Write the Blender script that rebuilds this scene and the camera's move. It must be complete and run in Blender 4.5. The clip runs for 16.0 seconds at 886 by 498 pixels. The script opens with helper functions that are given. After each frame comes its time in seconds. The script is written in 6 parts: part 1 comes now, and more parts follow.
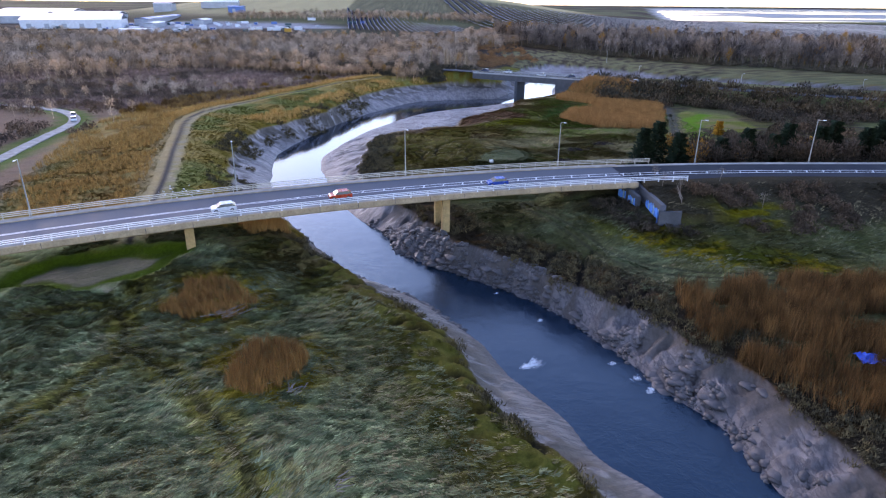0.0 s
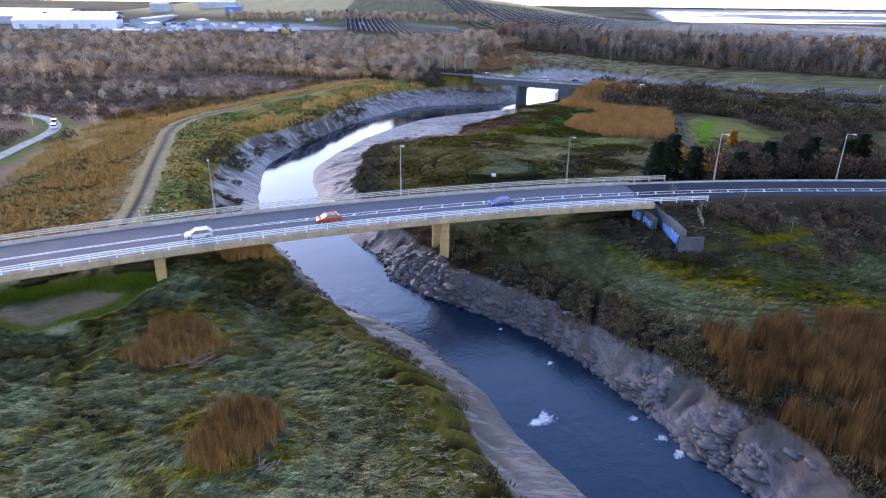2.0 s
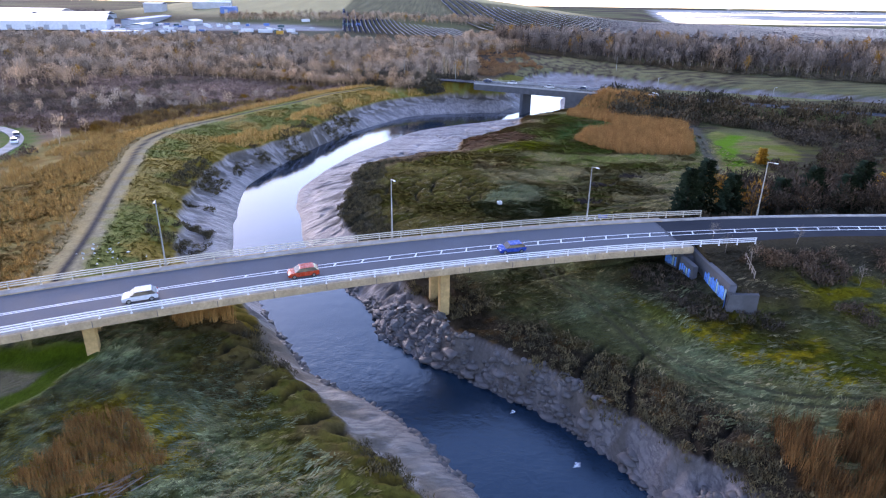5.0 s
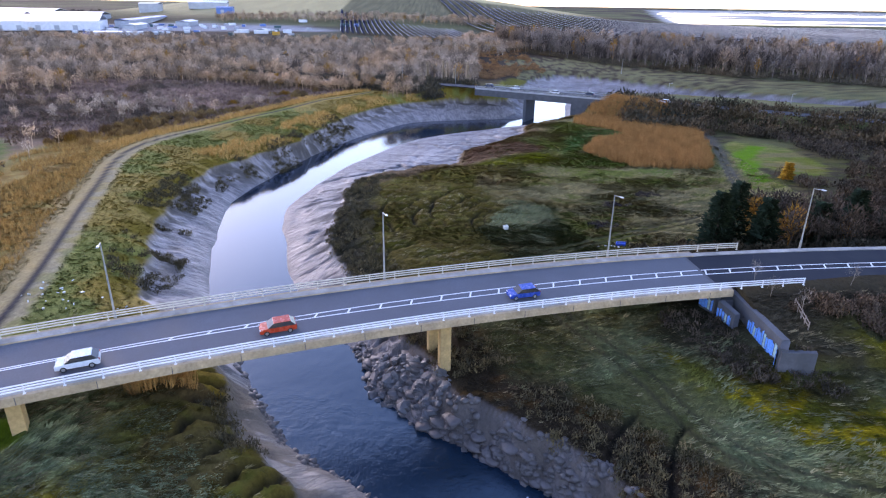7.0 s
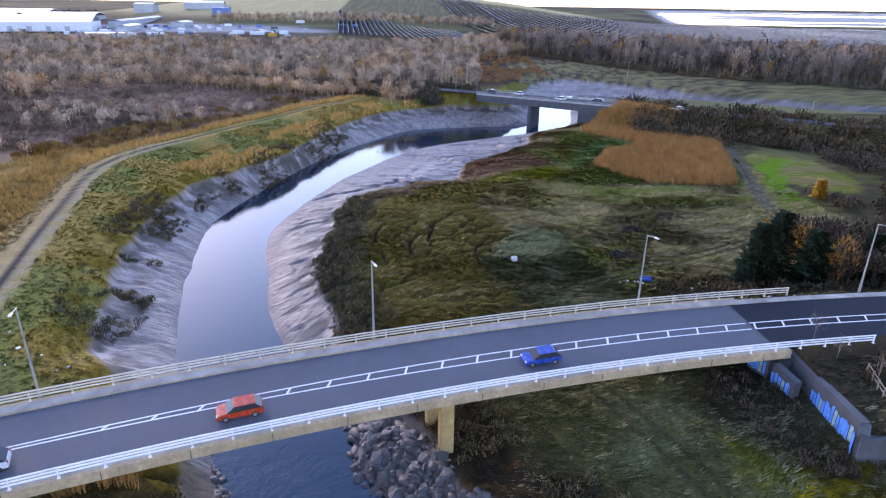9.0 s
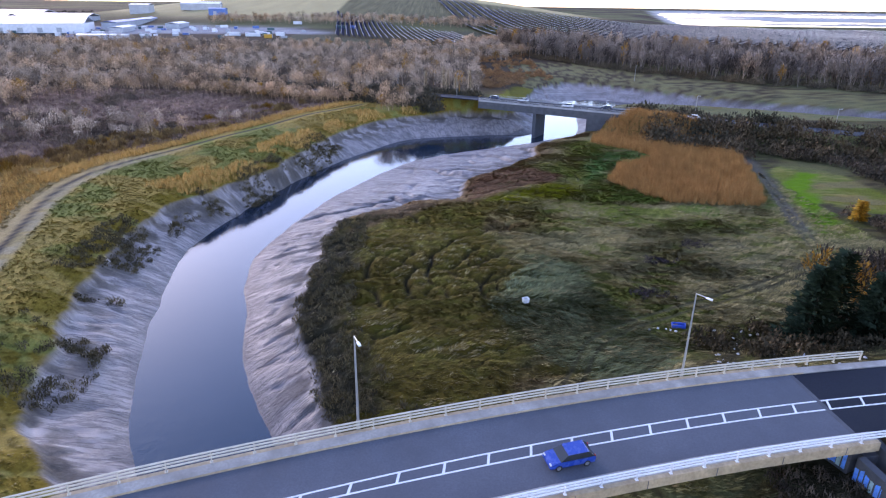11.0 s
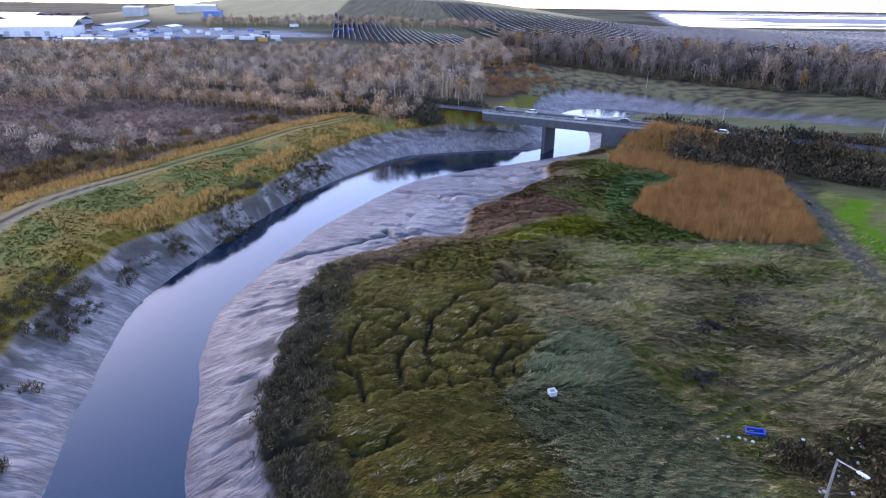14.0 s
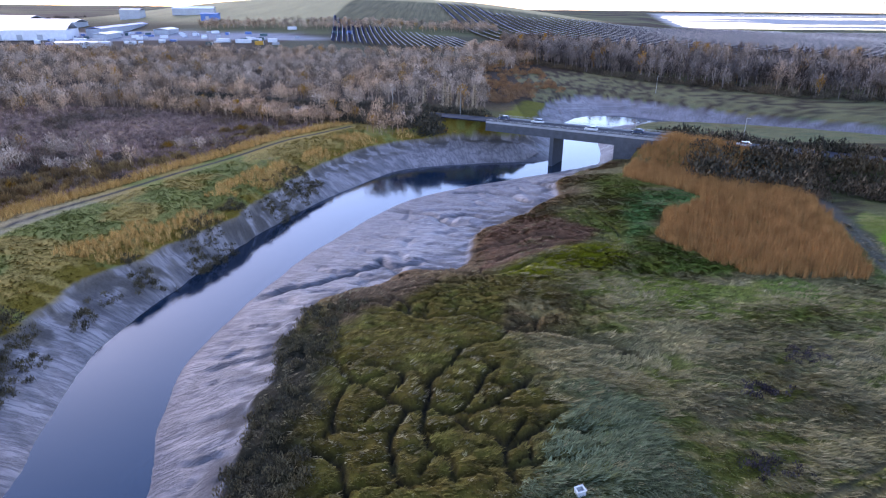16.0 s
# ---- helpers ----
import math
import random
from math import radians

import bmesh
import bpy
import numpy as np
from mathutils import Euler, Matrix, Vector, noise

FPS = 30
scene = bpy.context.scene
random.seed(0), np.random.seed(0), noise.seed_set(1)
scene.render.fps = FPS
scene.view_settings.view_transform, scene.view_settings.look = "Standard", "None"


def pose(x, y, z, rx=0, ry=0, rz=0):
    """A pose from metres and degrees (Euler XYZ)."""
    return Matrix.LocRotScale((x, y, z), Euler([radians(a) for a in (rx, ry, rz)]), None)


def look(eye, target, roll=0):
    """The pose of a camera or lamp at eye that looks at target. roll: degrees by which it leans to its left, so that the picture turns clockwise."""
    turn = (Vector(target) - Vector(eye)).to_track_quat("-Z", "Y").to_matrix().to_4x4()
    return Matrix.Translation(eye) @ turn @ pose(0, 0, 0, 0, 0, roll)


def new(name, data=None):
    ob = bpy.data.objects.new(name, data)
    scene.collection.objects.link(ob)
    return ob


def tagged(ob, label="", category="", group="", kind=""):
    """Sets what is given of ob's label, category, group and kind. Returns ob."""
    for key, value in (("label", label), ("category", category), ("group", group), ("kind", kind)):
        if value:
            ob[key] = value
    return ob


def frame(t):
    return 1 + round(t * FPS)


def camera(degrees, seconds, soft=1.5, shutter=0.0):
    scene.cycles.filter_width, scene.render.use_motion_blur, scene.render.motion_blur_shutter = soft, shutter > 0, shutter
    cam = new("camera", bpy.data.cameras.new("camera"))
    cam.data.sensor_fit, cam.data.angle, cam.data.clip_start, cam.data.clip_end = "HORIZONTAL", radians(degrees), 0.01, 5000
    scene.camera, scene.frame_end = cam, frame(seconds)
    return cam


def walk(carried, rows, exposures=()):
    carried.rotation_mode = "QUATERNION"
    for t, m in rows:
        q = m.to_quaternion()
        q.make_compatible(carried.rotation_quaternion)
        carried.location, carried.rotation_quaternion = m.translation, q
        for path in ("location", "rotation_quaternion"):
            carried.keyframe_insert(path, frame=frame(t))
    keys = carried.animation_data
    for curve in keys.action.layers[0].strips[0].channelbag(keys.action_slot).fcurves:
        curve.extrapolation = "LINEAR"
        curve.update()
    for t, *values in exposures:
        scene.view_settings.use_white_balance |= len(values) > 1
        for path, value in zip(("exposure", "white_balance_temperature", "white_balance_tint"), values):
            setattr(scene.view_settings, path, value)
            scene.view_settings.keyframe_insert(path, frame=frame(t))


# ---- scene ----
cam = camera(71.0, 16.0, soft=1.2)
PATH = [
    (0, (1.144, 5.384, 39.920), (0.038, 98.152, 2.598), 0.55),
    (1, (1.104, 10.782, 40.219), (0.069, 103.562, 2.927), 0.62),
    (2, (1.029, 16.633, 40.501), (0.069, 109.422, 3.227), 0.68),
    (3, (0.925, 22.869, 40.766), (0.040, 115.662, 3.501), 0.73),
    (4, (0.795, 29.428, 41.015), (-0.015, 122.223, 3.753), 0.78),
    (5, (0.646, 36.252, 41.248), (-0.093, 129.047, 3.986), 0.81),
    (6, (0.480, 43.289, 41.467), (-0.193, 136.085, 4.203), 0.84),
    (7, (0.304, 50.495, 41.672), (-0.310, 143.291, 4.408), 0.85),
    (8, (0.121, 57.827, 41.863), (-0.442, 150.625, 4.603), 0.86),
    (9, (-0.063, 65.252, 42.042), (-0.587, 158.054, 4.792), 0.86),
    (10, (-0.245, 72.740, 42.209), (-0.742, 165.550, 4.978), 0.85),
    (11, (-0.419, 80.266, 42.364), (-0.904, 173.089, 5.165), 0.83),
    (12, (-0.582, 87.814, 42.509), (-1.071, 180.654, 5.356), 0.80),
    (13, (-0.727, 95.368, 42.645), (-1.239, 188.234, 5.553), 0.76),
    (14, (-0.851, 102.923, 42.771), (-1.406, 195.821, 5.761), 0.71),
    (15, (-0.950, 110.477, 42.889), (-1.569, 203.415, 5.982), 0.65),
    (16, (-1.017, 118.033, 42.999), (-1.726, 211.022, 6.220), 0.59),
]
walk(cam, [(t, look(eye, target, roll)) for t, eye, target, roll in PATH], exposures=[(0, 1.92, 6850, 33), (1, 2.0, 6850, 33), (2, 2.12, 6850, 33), (4, 2.24, 6850, 34), (9, 2.18, 6950, 35), (12, 2.13, 6900, 36), (16, 2.07, 6450, 35)])

# ---- light ----
SUN_EL, SUN_ROT = 19.0, -36.0
world = bpy.data.worlds.new("world")
scene.world = world
world.use_nodes = True
wn = world.node_tree
sky = wn.nodes.new("ShaderNodeTexSky")
sky.sky_type, sky.sun_disc = "NISHITA", False
sky.sun_elevation, sky.sun_rotation = radians(SUN_EL), radians(SUN_ROT)
sky.air_density, sky.dust_density, sky.ozone_density = 1.0, 0.33, 3.0
wn.links.new(sky.outputs[0], wn.nodes["Background"].inputs[0])
wn.nodes["Background"].inputs[1].default_value = 0.15
sun = new("sun", bpy.data.lights.new("sun", "SUN"))
sun.data.energy, sun.data.angle, sun.data.color = 0.28, radians(10), (1.0, 0.95, 0.88)
a, e = radians(SUN_ROT), radians(SUN_EL)
sun.matrix_world = look((0, 0, 300), (-math.sin(a) * math.cos(e) * 100, -math.cos(a) * math.cos(e) * 100, 300 - 100 * math.sin(e)))


# ---- small numeric tools ----
def lattice(ix, iy, seed):
    n = (ix.astype(np.int64) * 374761393 + iy.astype(np.int64) * 668265263 + seed * 982451653) & 0xFFFFFFFF
    n = ((n ^ (n >> 13)) * 1274126177) & 0xFFFFFFFF
    return ((n ^ (n >> 16)) & 0xFFFF) / 65535.0


def vnoise(x, y, seed=0):
    x, y = np.asarray(x, float), np.asarray(y, float)
    ix, iy = np.floor(x), np.floor(y)
    u, v = x - ix, y - iy
    u, v = u * u * (3 - 2 * u), v * v * (3 - 2 * v)
    p, q = lattice(ix, iy, seed), lattice(ix + 1, iy, seed)
    r, s = lattice(ix, iy + 1, seed), lattice(ix + 1, iy + 1, seed)
    return (p + (q - p) * u) * (1 - v) + (r + (s - r) * u) * v


def fbm(x, y, octaves=4, seed=0):
    total, amp, k = 0.0, 0.5, 1.0
    for o in range(octaves):
        total = total + amp * vnoise(x * k + 17.3 * o, y * k - 9.1 * o, seed + o)
        amp, k = amp * 0.5, k * 2.03
    return total / (1 - 0.5 ** octaves)


def sstep(a, b, x):
    t = np.clip((x - a) / (b - a), 0, 1)
    return t * t * (3 - 2 * t)


def curve_through(pts, n=4):
    """A smooth line through the plan's control points."""
    p = np.array(pts, float)
    p = np.vstack([2 * p[0] - p[1], p, 2 * p[-1] - p[-2]])
    out = []
    for i in range(1, len(p) - 2):
        for t in np.arange(n) / n:
            out.append(0.5 * (2 * p[i] + (p[i + 1] - p[i - 1]) * t + (2 * p[i - 1] - 5 * p[i] + 4 * p[i + 1] - p[i + 2]) * t**2
                              + (3 * p[i] - p[i - 1] - 3 * p[i + 1] + p[i + 2]) * t**3))
    return np.array(out + [p[-2]])


def line_dist(x, y, line, reach=1e9):
    """Distance to a line and the length along it, for all places."""
    best, along = np.full(x.shape, 1e9), np.zeros(x.shape)
    near = np.ones(x.shape, bool)
    if reach < 1e8:
        near = (x > line[:, 0].min() - reach) & (x < line[:, 0].max() + reach) & (y > line[:, 1].min() - reach) & (y < line[:, 1].max() + reach)
    px, py = x[near], y[near]
    b, al, run = np.full(px.shape, 1e9), np.zeros(px.shape), 0.0
    for (x0, y0), (x1, y1) in zip(line[:-1], line[1:]):
        dx, dy = x1 - x0, y1 - y0
        ln = math.hypot(dx, dy) + 1e-9
        t = np.clip(((px - x0) * dx + (py - y0) * dy) / ln**2, 0, 1)
        d = np.hypot(px - x0 - t * dx, py - y0 - t * dy)
        hit = d < b
        b, al = np.where(hit, d, b), np.where(hit, run + t * ln, al)
        run += ln
    best[near], along[near] = b, al
    return best, along


def inside(x, y, ring):
    odd = np.zeros(x.shape, bool)
    for (x0, y0), (x1, y1) in zip(ring, np.roll(ring, -1, 0)):
        if y0 != y1:
            odd ^= ((y0 > y) != (y1 > y)) & (x < (x1 - x0) * (y - y0) / (y1 - y0) + x0)
    return odd


def signed(x, y, ring):
    """Distance to a ring, negative inside it."""
    d, _ = line_dist(x, y, np.vstack([ring, ring[:1]]))
    return np.where(inside(x, y, ring), -d, d)


# ---- the plan ----
WATER_Z = -6.5
WATER_WEST = curve_through([(70, -60), (45, 10), (30, 44), (22.8, 54.5), (17.8, 60.2), (15, 67), (9.2, 76), (5.6, 84), (-0.4, 93.3), (-8.2, 101.3), (-17, 107.5), (-25.5, 120), (-30, 128), (-37.5, 139.5), (-44.5, 157), (-48.5, 171), (-52, 186), (-54, 201), (-50.5, 224), (-44, 252), (-37, 272), (-27, 293), (-15, 312), (9, 321), (22, 323.5), (34, 327), (38, 345), (43, 378), (58, 412), (80, 420), (110, 400), (140, 384), (200, 354), (320, 320), (600, 276)])
WATER_EAST = curve_through([(100, -60), (62, 10), (40, 44), (35.6, 54.7), (33.7, 64.5), (29.6, 72), (26.4, 79.5), (22.4, 87), (17.5, 96), (10, 102.8), (3, 108.6), (-2.5, 112.5), (-9, 119.5), (-10.5, 125), (-14.5, 132), (-20.5, 140), (-28, 154), (-33.3, 171), (-38.8, 192), (-36.8, 211), (-29.5, 240), (-14.5, 274), (1, 290), (33, 310.5), (47.5, 320), (53, 337), (60, 372), (75, 394), (100, 389), (140, 372), (200, 346), (320, 314), (600, 268)])
BANK_WEST = curve_through([(50, -60), (30, 10), (19, 40), (15, 49.5), (11.8, 55.6), (7.8, 61.4), (3.7, 70.8), (0.8, 77.6), (-6.8, 87), (-12.8, 95), (-21, 104), (-29, 117.6), (-38, 126), (-48, 138), (-53.5, 155), (-60, 175), (-62.5, 200), (-62, 213), (-57, 222), (-53, 233), (-48, 246), (-46, 258), (-42, 278), (-36, 300), (-31, 311), (-19.5, 326), (-4, 336), (14, 339), (24, 340), (30, 352), (36, 385), (50, 434), (72, 456), (94, 438), (120, 412), (140, 396), (200, 364), (320, 330), (600, 285)])
BANK_EAST = curve_through([(112, -60), (72, 10), (47, 44), (42, 54), (40, 64), (37.6, 70), (33, 77.5), (28, 86), (23.6, 92), (17, 99), (7.5, 107.8), (2, 113.5), (-3, 122), (-8, 131), (-13.3, 138), (-18.6, 151), (-21.8, 162), (-23.6, 184), (-24, 197), (-20.5, 208), (-11, 216), (-8.5, 220), (2, 223), (5, 240), (17, 256), (27, 270), (30, 285), (44, 300), (56, 317), (64, 342), (72, 365), (86, 378), (110, 376), (140, 366), (200, 340), (320, 308), (600, 262)])
TRACK = curve_through([(-50, 88), (-53, 104), (-57, 119), (-61, 133), (-66, 148), (-73, 168), (-79.5, 188), (-85, 205), (-87.3, 221), (-84.5, 236), (-77, 253), (-70, 271), (-62, 288), (-53, 312), (-45, 324), (-36, 338)])
WEST_LANE = curve_through([(-112, 140), (-117, 164), (-121.5, 188), (-126, 212), (-136, 229), (-153, 241), (-190, 252)])
FAR_ROAD = curve_through([(-330, 470), (-200, 432), (-100, 393), (-40, 364), (14, 334.5), (37, 322.3), (66, 306), (84, 296.5), (110, 283.5), (160, 263), (260, 230), (420, 190)])
FIELD_PATH = curve_through([(12, 138), (16, 145), (18.7, 151), (24.6, 157.5), (33, 162.4), (46, 169.4), (60, 178), (68, 187), (70.7, 195.6), (75.7, 214.3), (82.6, 238.8), (88.3, 263.1), (93.2, 291.3)])
REEDS = {
    "small": [(-37.5, 79), (-38.4, 88.6), (-32.5, 90), (-25.3, 83), (-28.4, 77.7)],
    "round": [(-23.8, 63.3), (-24.8, 68.3), (-21.7, 72.8), (-17.5, 71.5), (-15.5, 68.2), (-16.9, 62.2), (-20.4, 61.2)],
    "east": [(34.5, 79), (34.5, 86), (35.5, 90.5), (45, 92.5), (56, 95), (72, 93), (86, 84), (82, 62), (66, 52), (50, 57), (42.5, 62.5), (38, 71)],
    "upper": [(46.5, 280), (51, 297), (64.7, 311), (78, 300), (88.2, 282), (86, 262), (82.8, 249), (72.6, 215.5), (60, 215), (50, 217.5), (40.2, 235), (46.3, 248.5), (60.9, 261), (57.6, 269)],
    "pier": [(-38, 112), (-30, 114.5), (-27.2, 108.2), (-34, 106.8)],
}
CREEKS = [curve_through(c, 3) for c in (
    [(6.2, 165.5), (5.4, 168.6), (4.9, 171.3), (2.6, 173), (0.3, 175.5), (-1.3, 176.7), (-3.5, 178), (-5.5, 176.6), (-8.6, 179), (-12.6, 183), (-15.7, 188), (-22, 190)],
    [(-3.5, 178), (-3.2, 182.4), (-1.4, 185), (0.4, 188.5), (0.8, 191)], [(-0.1, 176.8), (2.1, 180.3), (3.6, 184.2), (5.2, 187)],
    [(1.1, 176.5), (4.9, 178), (8.3, 182), (9.5, 184)], [(3.6, 176.9), (6, 177.3), (9, 177)], [(5.3, 171.3), (7.6, 175)],
    [(5.6, 170.8), (9.8, 173.5), (14.5, 173)], [(6.2, 168.1), (9.1, 168.5), (13, 168)], [(-5.9, 176.6), (-7.1, 171.6), (-6.6, 167.2), (-4.3, 164.5)],
    [(-3.5, 178), (-3.6, 172.3), (-0.5, 168.4), (0, 165.5)], [(-8.6, 179), (-6.4, 184), (-10.7, 186)],
    [(-10, 207), (-7.3, 203.8), (-6.5, 200.3), (-3.7, 198.7), (1.6, 199.4), (5.8, 197.8), (8.7, 195.3), (12.8, 195.4), (16.6, 193.5), (23.7, 190)],
    [(-6.5, 200.3), (-11.9, 204.9), (-17, 205.6)], [(0, 217), (7.1, 216), (11.9, 218), (17, 221.5), (28.5, 223.5)],
    [(23, 262), (25.9, 258.4), (29.6, 250), (32.9, 242.6), (33.8, 233.5)], [(12, 249.5), (19, 250), (25.4, 249.8), (30.8, 247.5)],
    [(-24, 170), (-17, 171), (-12, 168), (-10, 163)], [(-20, 155), (-14, 157), (-9, 154), (-5, 156)],
    [(-12.6, 183), (-14, 178), (-13, 173)], [(4, 230), (10, 231), (17, 234), (22, 232)], [(8, 222), (14, 227), (22, 228)],
    [(12.5, 91.8), (15.8, 97.1), (17.2, 103), (21, 108)], [(20.5, 92), (22.7, 99.6), (25.8, 105)], [(26, 83), (28, 88), (31.5, 92)],
    [(26.5, 84), (27, 90), (29, 94)])]
EAST_TRACK = curve_through([(17, 130), (18.4, 124.6), (24.7, 111.6), (28.6, 102.5), (37.9, 95.7), (53.4, 94.3), (90, 93)])
MUD_FAN = np.array([(-15, 234.6), (-10.2, 250), (-7, 262), (2, 262), (6, 252), (3.6, 243), (1, 231), (-6.6, 227.7)])
MUD_RUNS = [curve_through(c, 4) for c in ([(-33, 218), (-25, 221), (-18, 225), (-12, 228), (-8.8, 222)], [(-14, 231), (-11, 228.5), (-7, 226)], [(-15, 268), (-9, 264), (-4, 258), (0.5, 250.6), (6.3, 247)],
                                          [(-4, 258), (3, 258.5), (8, 254)], [(2, 284), (11, 282), (15, 277), (19, 268.6)], [(8, 292), (22, 290), (27, 281)])]
RIVER_LINE = np.vstack([WATER_EAST[::8], WATER_EAST[-1:]])


def side_creeks(lines, seed):
    """Short crooked branches that leave the larger creeks on both sides."""
    rng, out = random.Random(seed), []
    for line in lines:
        d = np.gradient(line, axis=0)
        for k in range(2, len(line) - 1, 3):
            for sgn in (-1, 1):
                if rng.random() < 0.62:
                    a = math.atan2(d[k][1], d[k][0]) + sgn * rng.uniform(0.7, 1.3)
                    p, run = [tuple(line[k])], rng.uniform(0.8, 1.9)
                    for _ in range(3):
                        a += rng.uniform(-0.45, 0.45)
                        p.append((p[-1][0] + run * math.cos(a), p[-1][1] + run * 0.8 * math.sin(a)))
                    out.append(curve_through(p, 2))
    return out


RILLS = side_creeks(CREEKS[:20], 3)
WET_LINES = [curve_through(c, 3) for c in ([(-12, 42), (-16, 49), (-20.5, 54), (-27, 61), (-31.2, 65.2), (-37.2, 70.3), (-40, 73.8), (-42.8, 78.4), (-46.6, 81.2), (-56, 79)],
                                           [(-37.2, 70.3), (-38.8, 67.5), (-40, 62), (-43, 55)], [(-44, 80.5), (-42.2, 83), (-44.5, 88)])]
POND = np.array([(-66, 91), (-62, 96.5), (-55.9, 98.5), (-51.1, 100.4), (-44, 102.3), (-41.9, 100), (-43.1, 93.5), (-46.2, 89.2), (-52.6, 87), (-59, 87.5), (-66, 86)])


def road_y(x):
    """Centre line of the road over the bridge, as a function of x."""
    return np.where(x < 75, 121.3 + 0.325 * x - 0.00165 * x * x, 121.3 + 0.325 * 75 - 0.00165 * 75**2 + (x - 75) * 0.0775)


def road_at(x, side=0.0, up=0.0):
    """A place beside (to the far side: positive) and above the road's centre line; it leans to the near side."""
    s = 0.325 - 0.0033 * min(x, 75.0)
    n = math.hypot(1, s)
    z = 6.75 + side * 0.09 - 0.0007 * max(0.0, x - 25) * 10 - 0.00012 * (x + 5) ** 2 * (x < -5)
    return Vector((x - s / n * side, float(road_y(np.float64(x))) + side / n, z + up))


ROAD_EAST = np.array([(x, float(road_y(np.float64(x)))) for x in range(40, 420, 10)])
ROAD_WEST = np.array([(x, float(road_y(np.float64(x)))) for x in range(-320, -125, 10)])


def far_z(x):
    """Height of the far road along its way."""
    return 1.8 + 3.95 * sstep(-95, 8, x) - 1.2 * sstep(80, 180, x)


def far_ground(x, y):
    g = ((x + 190) / 430) ** 2 + ((y - 1500) / 430) ** 2
    hill = 47 * np.exp(-(g**1.6))
    rise = 4 * sstep(420, 800, y) + 2 * (fbm(x / 300, y / 300, 3, 40) - 0.5)
    est = sstep(1350, 1600, y + 250 * (fbm(x / 500, y / 500, 2, 41) - 0.5)) * sstep(0, 120, x - 0.27 * y)
    land = hill + rise * sstep(380, 600, y)
    coast = sstep(4200, 4600, y)
    return (land * (1 - est) + est * (-7.0 + 5 * (fbm(x / 700, y / 160, 3, 42) - 0.46 + 0.14 * sstep(2300, 2900, y)))) * (1 - coast) + coast * 6


def land_form(x, y):
    """Height and the masks of the land, for arrays of places."""
    m = {}
    wx = x + 1.6 * (fbm(x / 6, y / 6, 3, 3) - 0.5) * 2
    wy = y + 1.6 * (fbm(x / 6, y / 6, 3, 4) - 0.5) * 2
    near = (y < 700) & (np.abs(x) < 700)
    dw, dv, flow = np.full(x.shape, 500.0), np.full(x.shape, 500.0), np.zeros(x.shape)
    west = x < np.interp(y, [40, 54, 67, 84, 101, 120, 140, 171, 200, 224, 252, 293, 321, 330], [35, 28, 23, 14, 1, -17, -29, -41, -46, -44, -37, -13, 21, 30])
    near[near] = line_dist(x[near], y[near], RIVER_LINE)[0] < 95
    dw[near] = signed(x[near] + 0.3 * (wx - x)[near], y[near] + 0.3 * (wy - y)[near], np.vstack([WATER_WEST, WATER_EAST[::-1]]))
    dv[near] = signed(wx[near], wy[near], np.vstack([BANK_WEST, BANK_EAST[::-1]]))
    flow[near] = np.where(west[near], line_dist(x[near], y[near], WATER_WEST)[1], line_dist(x[near], y[near], WATER_EAST)[1])
    m["water"], m["bank"], m["flow"] = dw, dv, flow
    m["west"] = west
    z = far_ground(x, y) + 0.35 * (fbm(x / 14, y / 14, 3, 5) - 0.5) + 0.34 * (fbm(wx / 1.5, wy / 1.1, 3, 6) - 0.5)
    dt, _ = line_dist(x, y, TRACK)
    m["track"] = dt
    levee = 2.2 - np.maximum(0, dt - 3) * np.where(west, 0.07, 0.2)
    z = np.maximum(z, np.where(y > 108, levee, levee * sstep(80, 108, y)))
    de = np.minimum(line_dist(x, y, ROAD_EAST)[0], line_dist(x, y, ROAD_WEST)[0])
    m["road"] = de
    nearside = y < road_y(x)
    top = np.where(x > 0, road_at(60)[2], 6.2)
    wall_x = np.interp(y, [113, 128.5, 131], [40.2, 39.2, 38.6])
    cut = nearside & ((x < wall_x) | (y < 113.0)) & (x > 0)
    fall = np.where(nearside, np.where((y > 113) & (x < 52), 0.17, 0.24), 0.42)
    emb = top - 0.25 - 0.008 * np.maximum(0, x - 60) - np.maximum(0, de - 6.2) * fall + 0.5 * (fbm(x / 5, y / 5, 3, 8) - 0.5) * sstep(6, 10, de)
    low_toe = 2.6 + 0.6 * sstep(36, 40, x) - 0.13 * np.maximum(0, de - 8)
    emb = np.where(cut, emb + (np.minimum(emb, low_toe) - emb) * (1 - sstep(43.5, 49, x)), emb)
    z = np.maximum(z, emb)
    df, al = line_dist(x, y, FAR_ROAD)
    m["far_road"] = df
    gap = sstep(31, 35, x) * (1 - sstep(52, 56, x))
    z = np.maximum(z, far_z(x) - 0.15 - np.maximum(0, df - 5.5) * 0.5 - gap * 30)
    # creeks in the salt marsh
    marsh = np.where(west, (y < 118) * sstep(13, 6, dv), (y > 134) * (y < 330) * sstep(44, 34, dv + 8 * (fbm(x / 12, y / 12, 2, 12) - 0.5)) * sstep(26, 18, x - 0.1 * (y - 150)))
    rid = np.abs(fbm(wx / 8, wy / 4.5, 4, 13) - 0.5)
    ds = np.where((marsh > 0.3) & ~west, 0.2 + rid * 16, 50.0)
    dc = np.full(x.shape, 50.0)
    k = np.where((x > -30) & (x < 50) & (y > 80) & (y < 270))[0]
    cx, cy, best = wx[k] * 0.6 + x[k] * 0.4, wy[k] * 0.6 + y[k] * 0.4, np.full(len(k), 50.0)
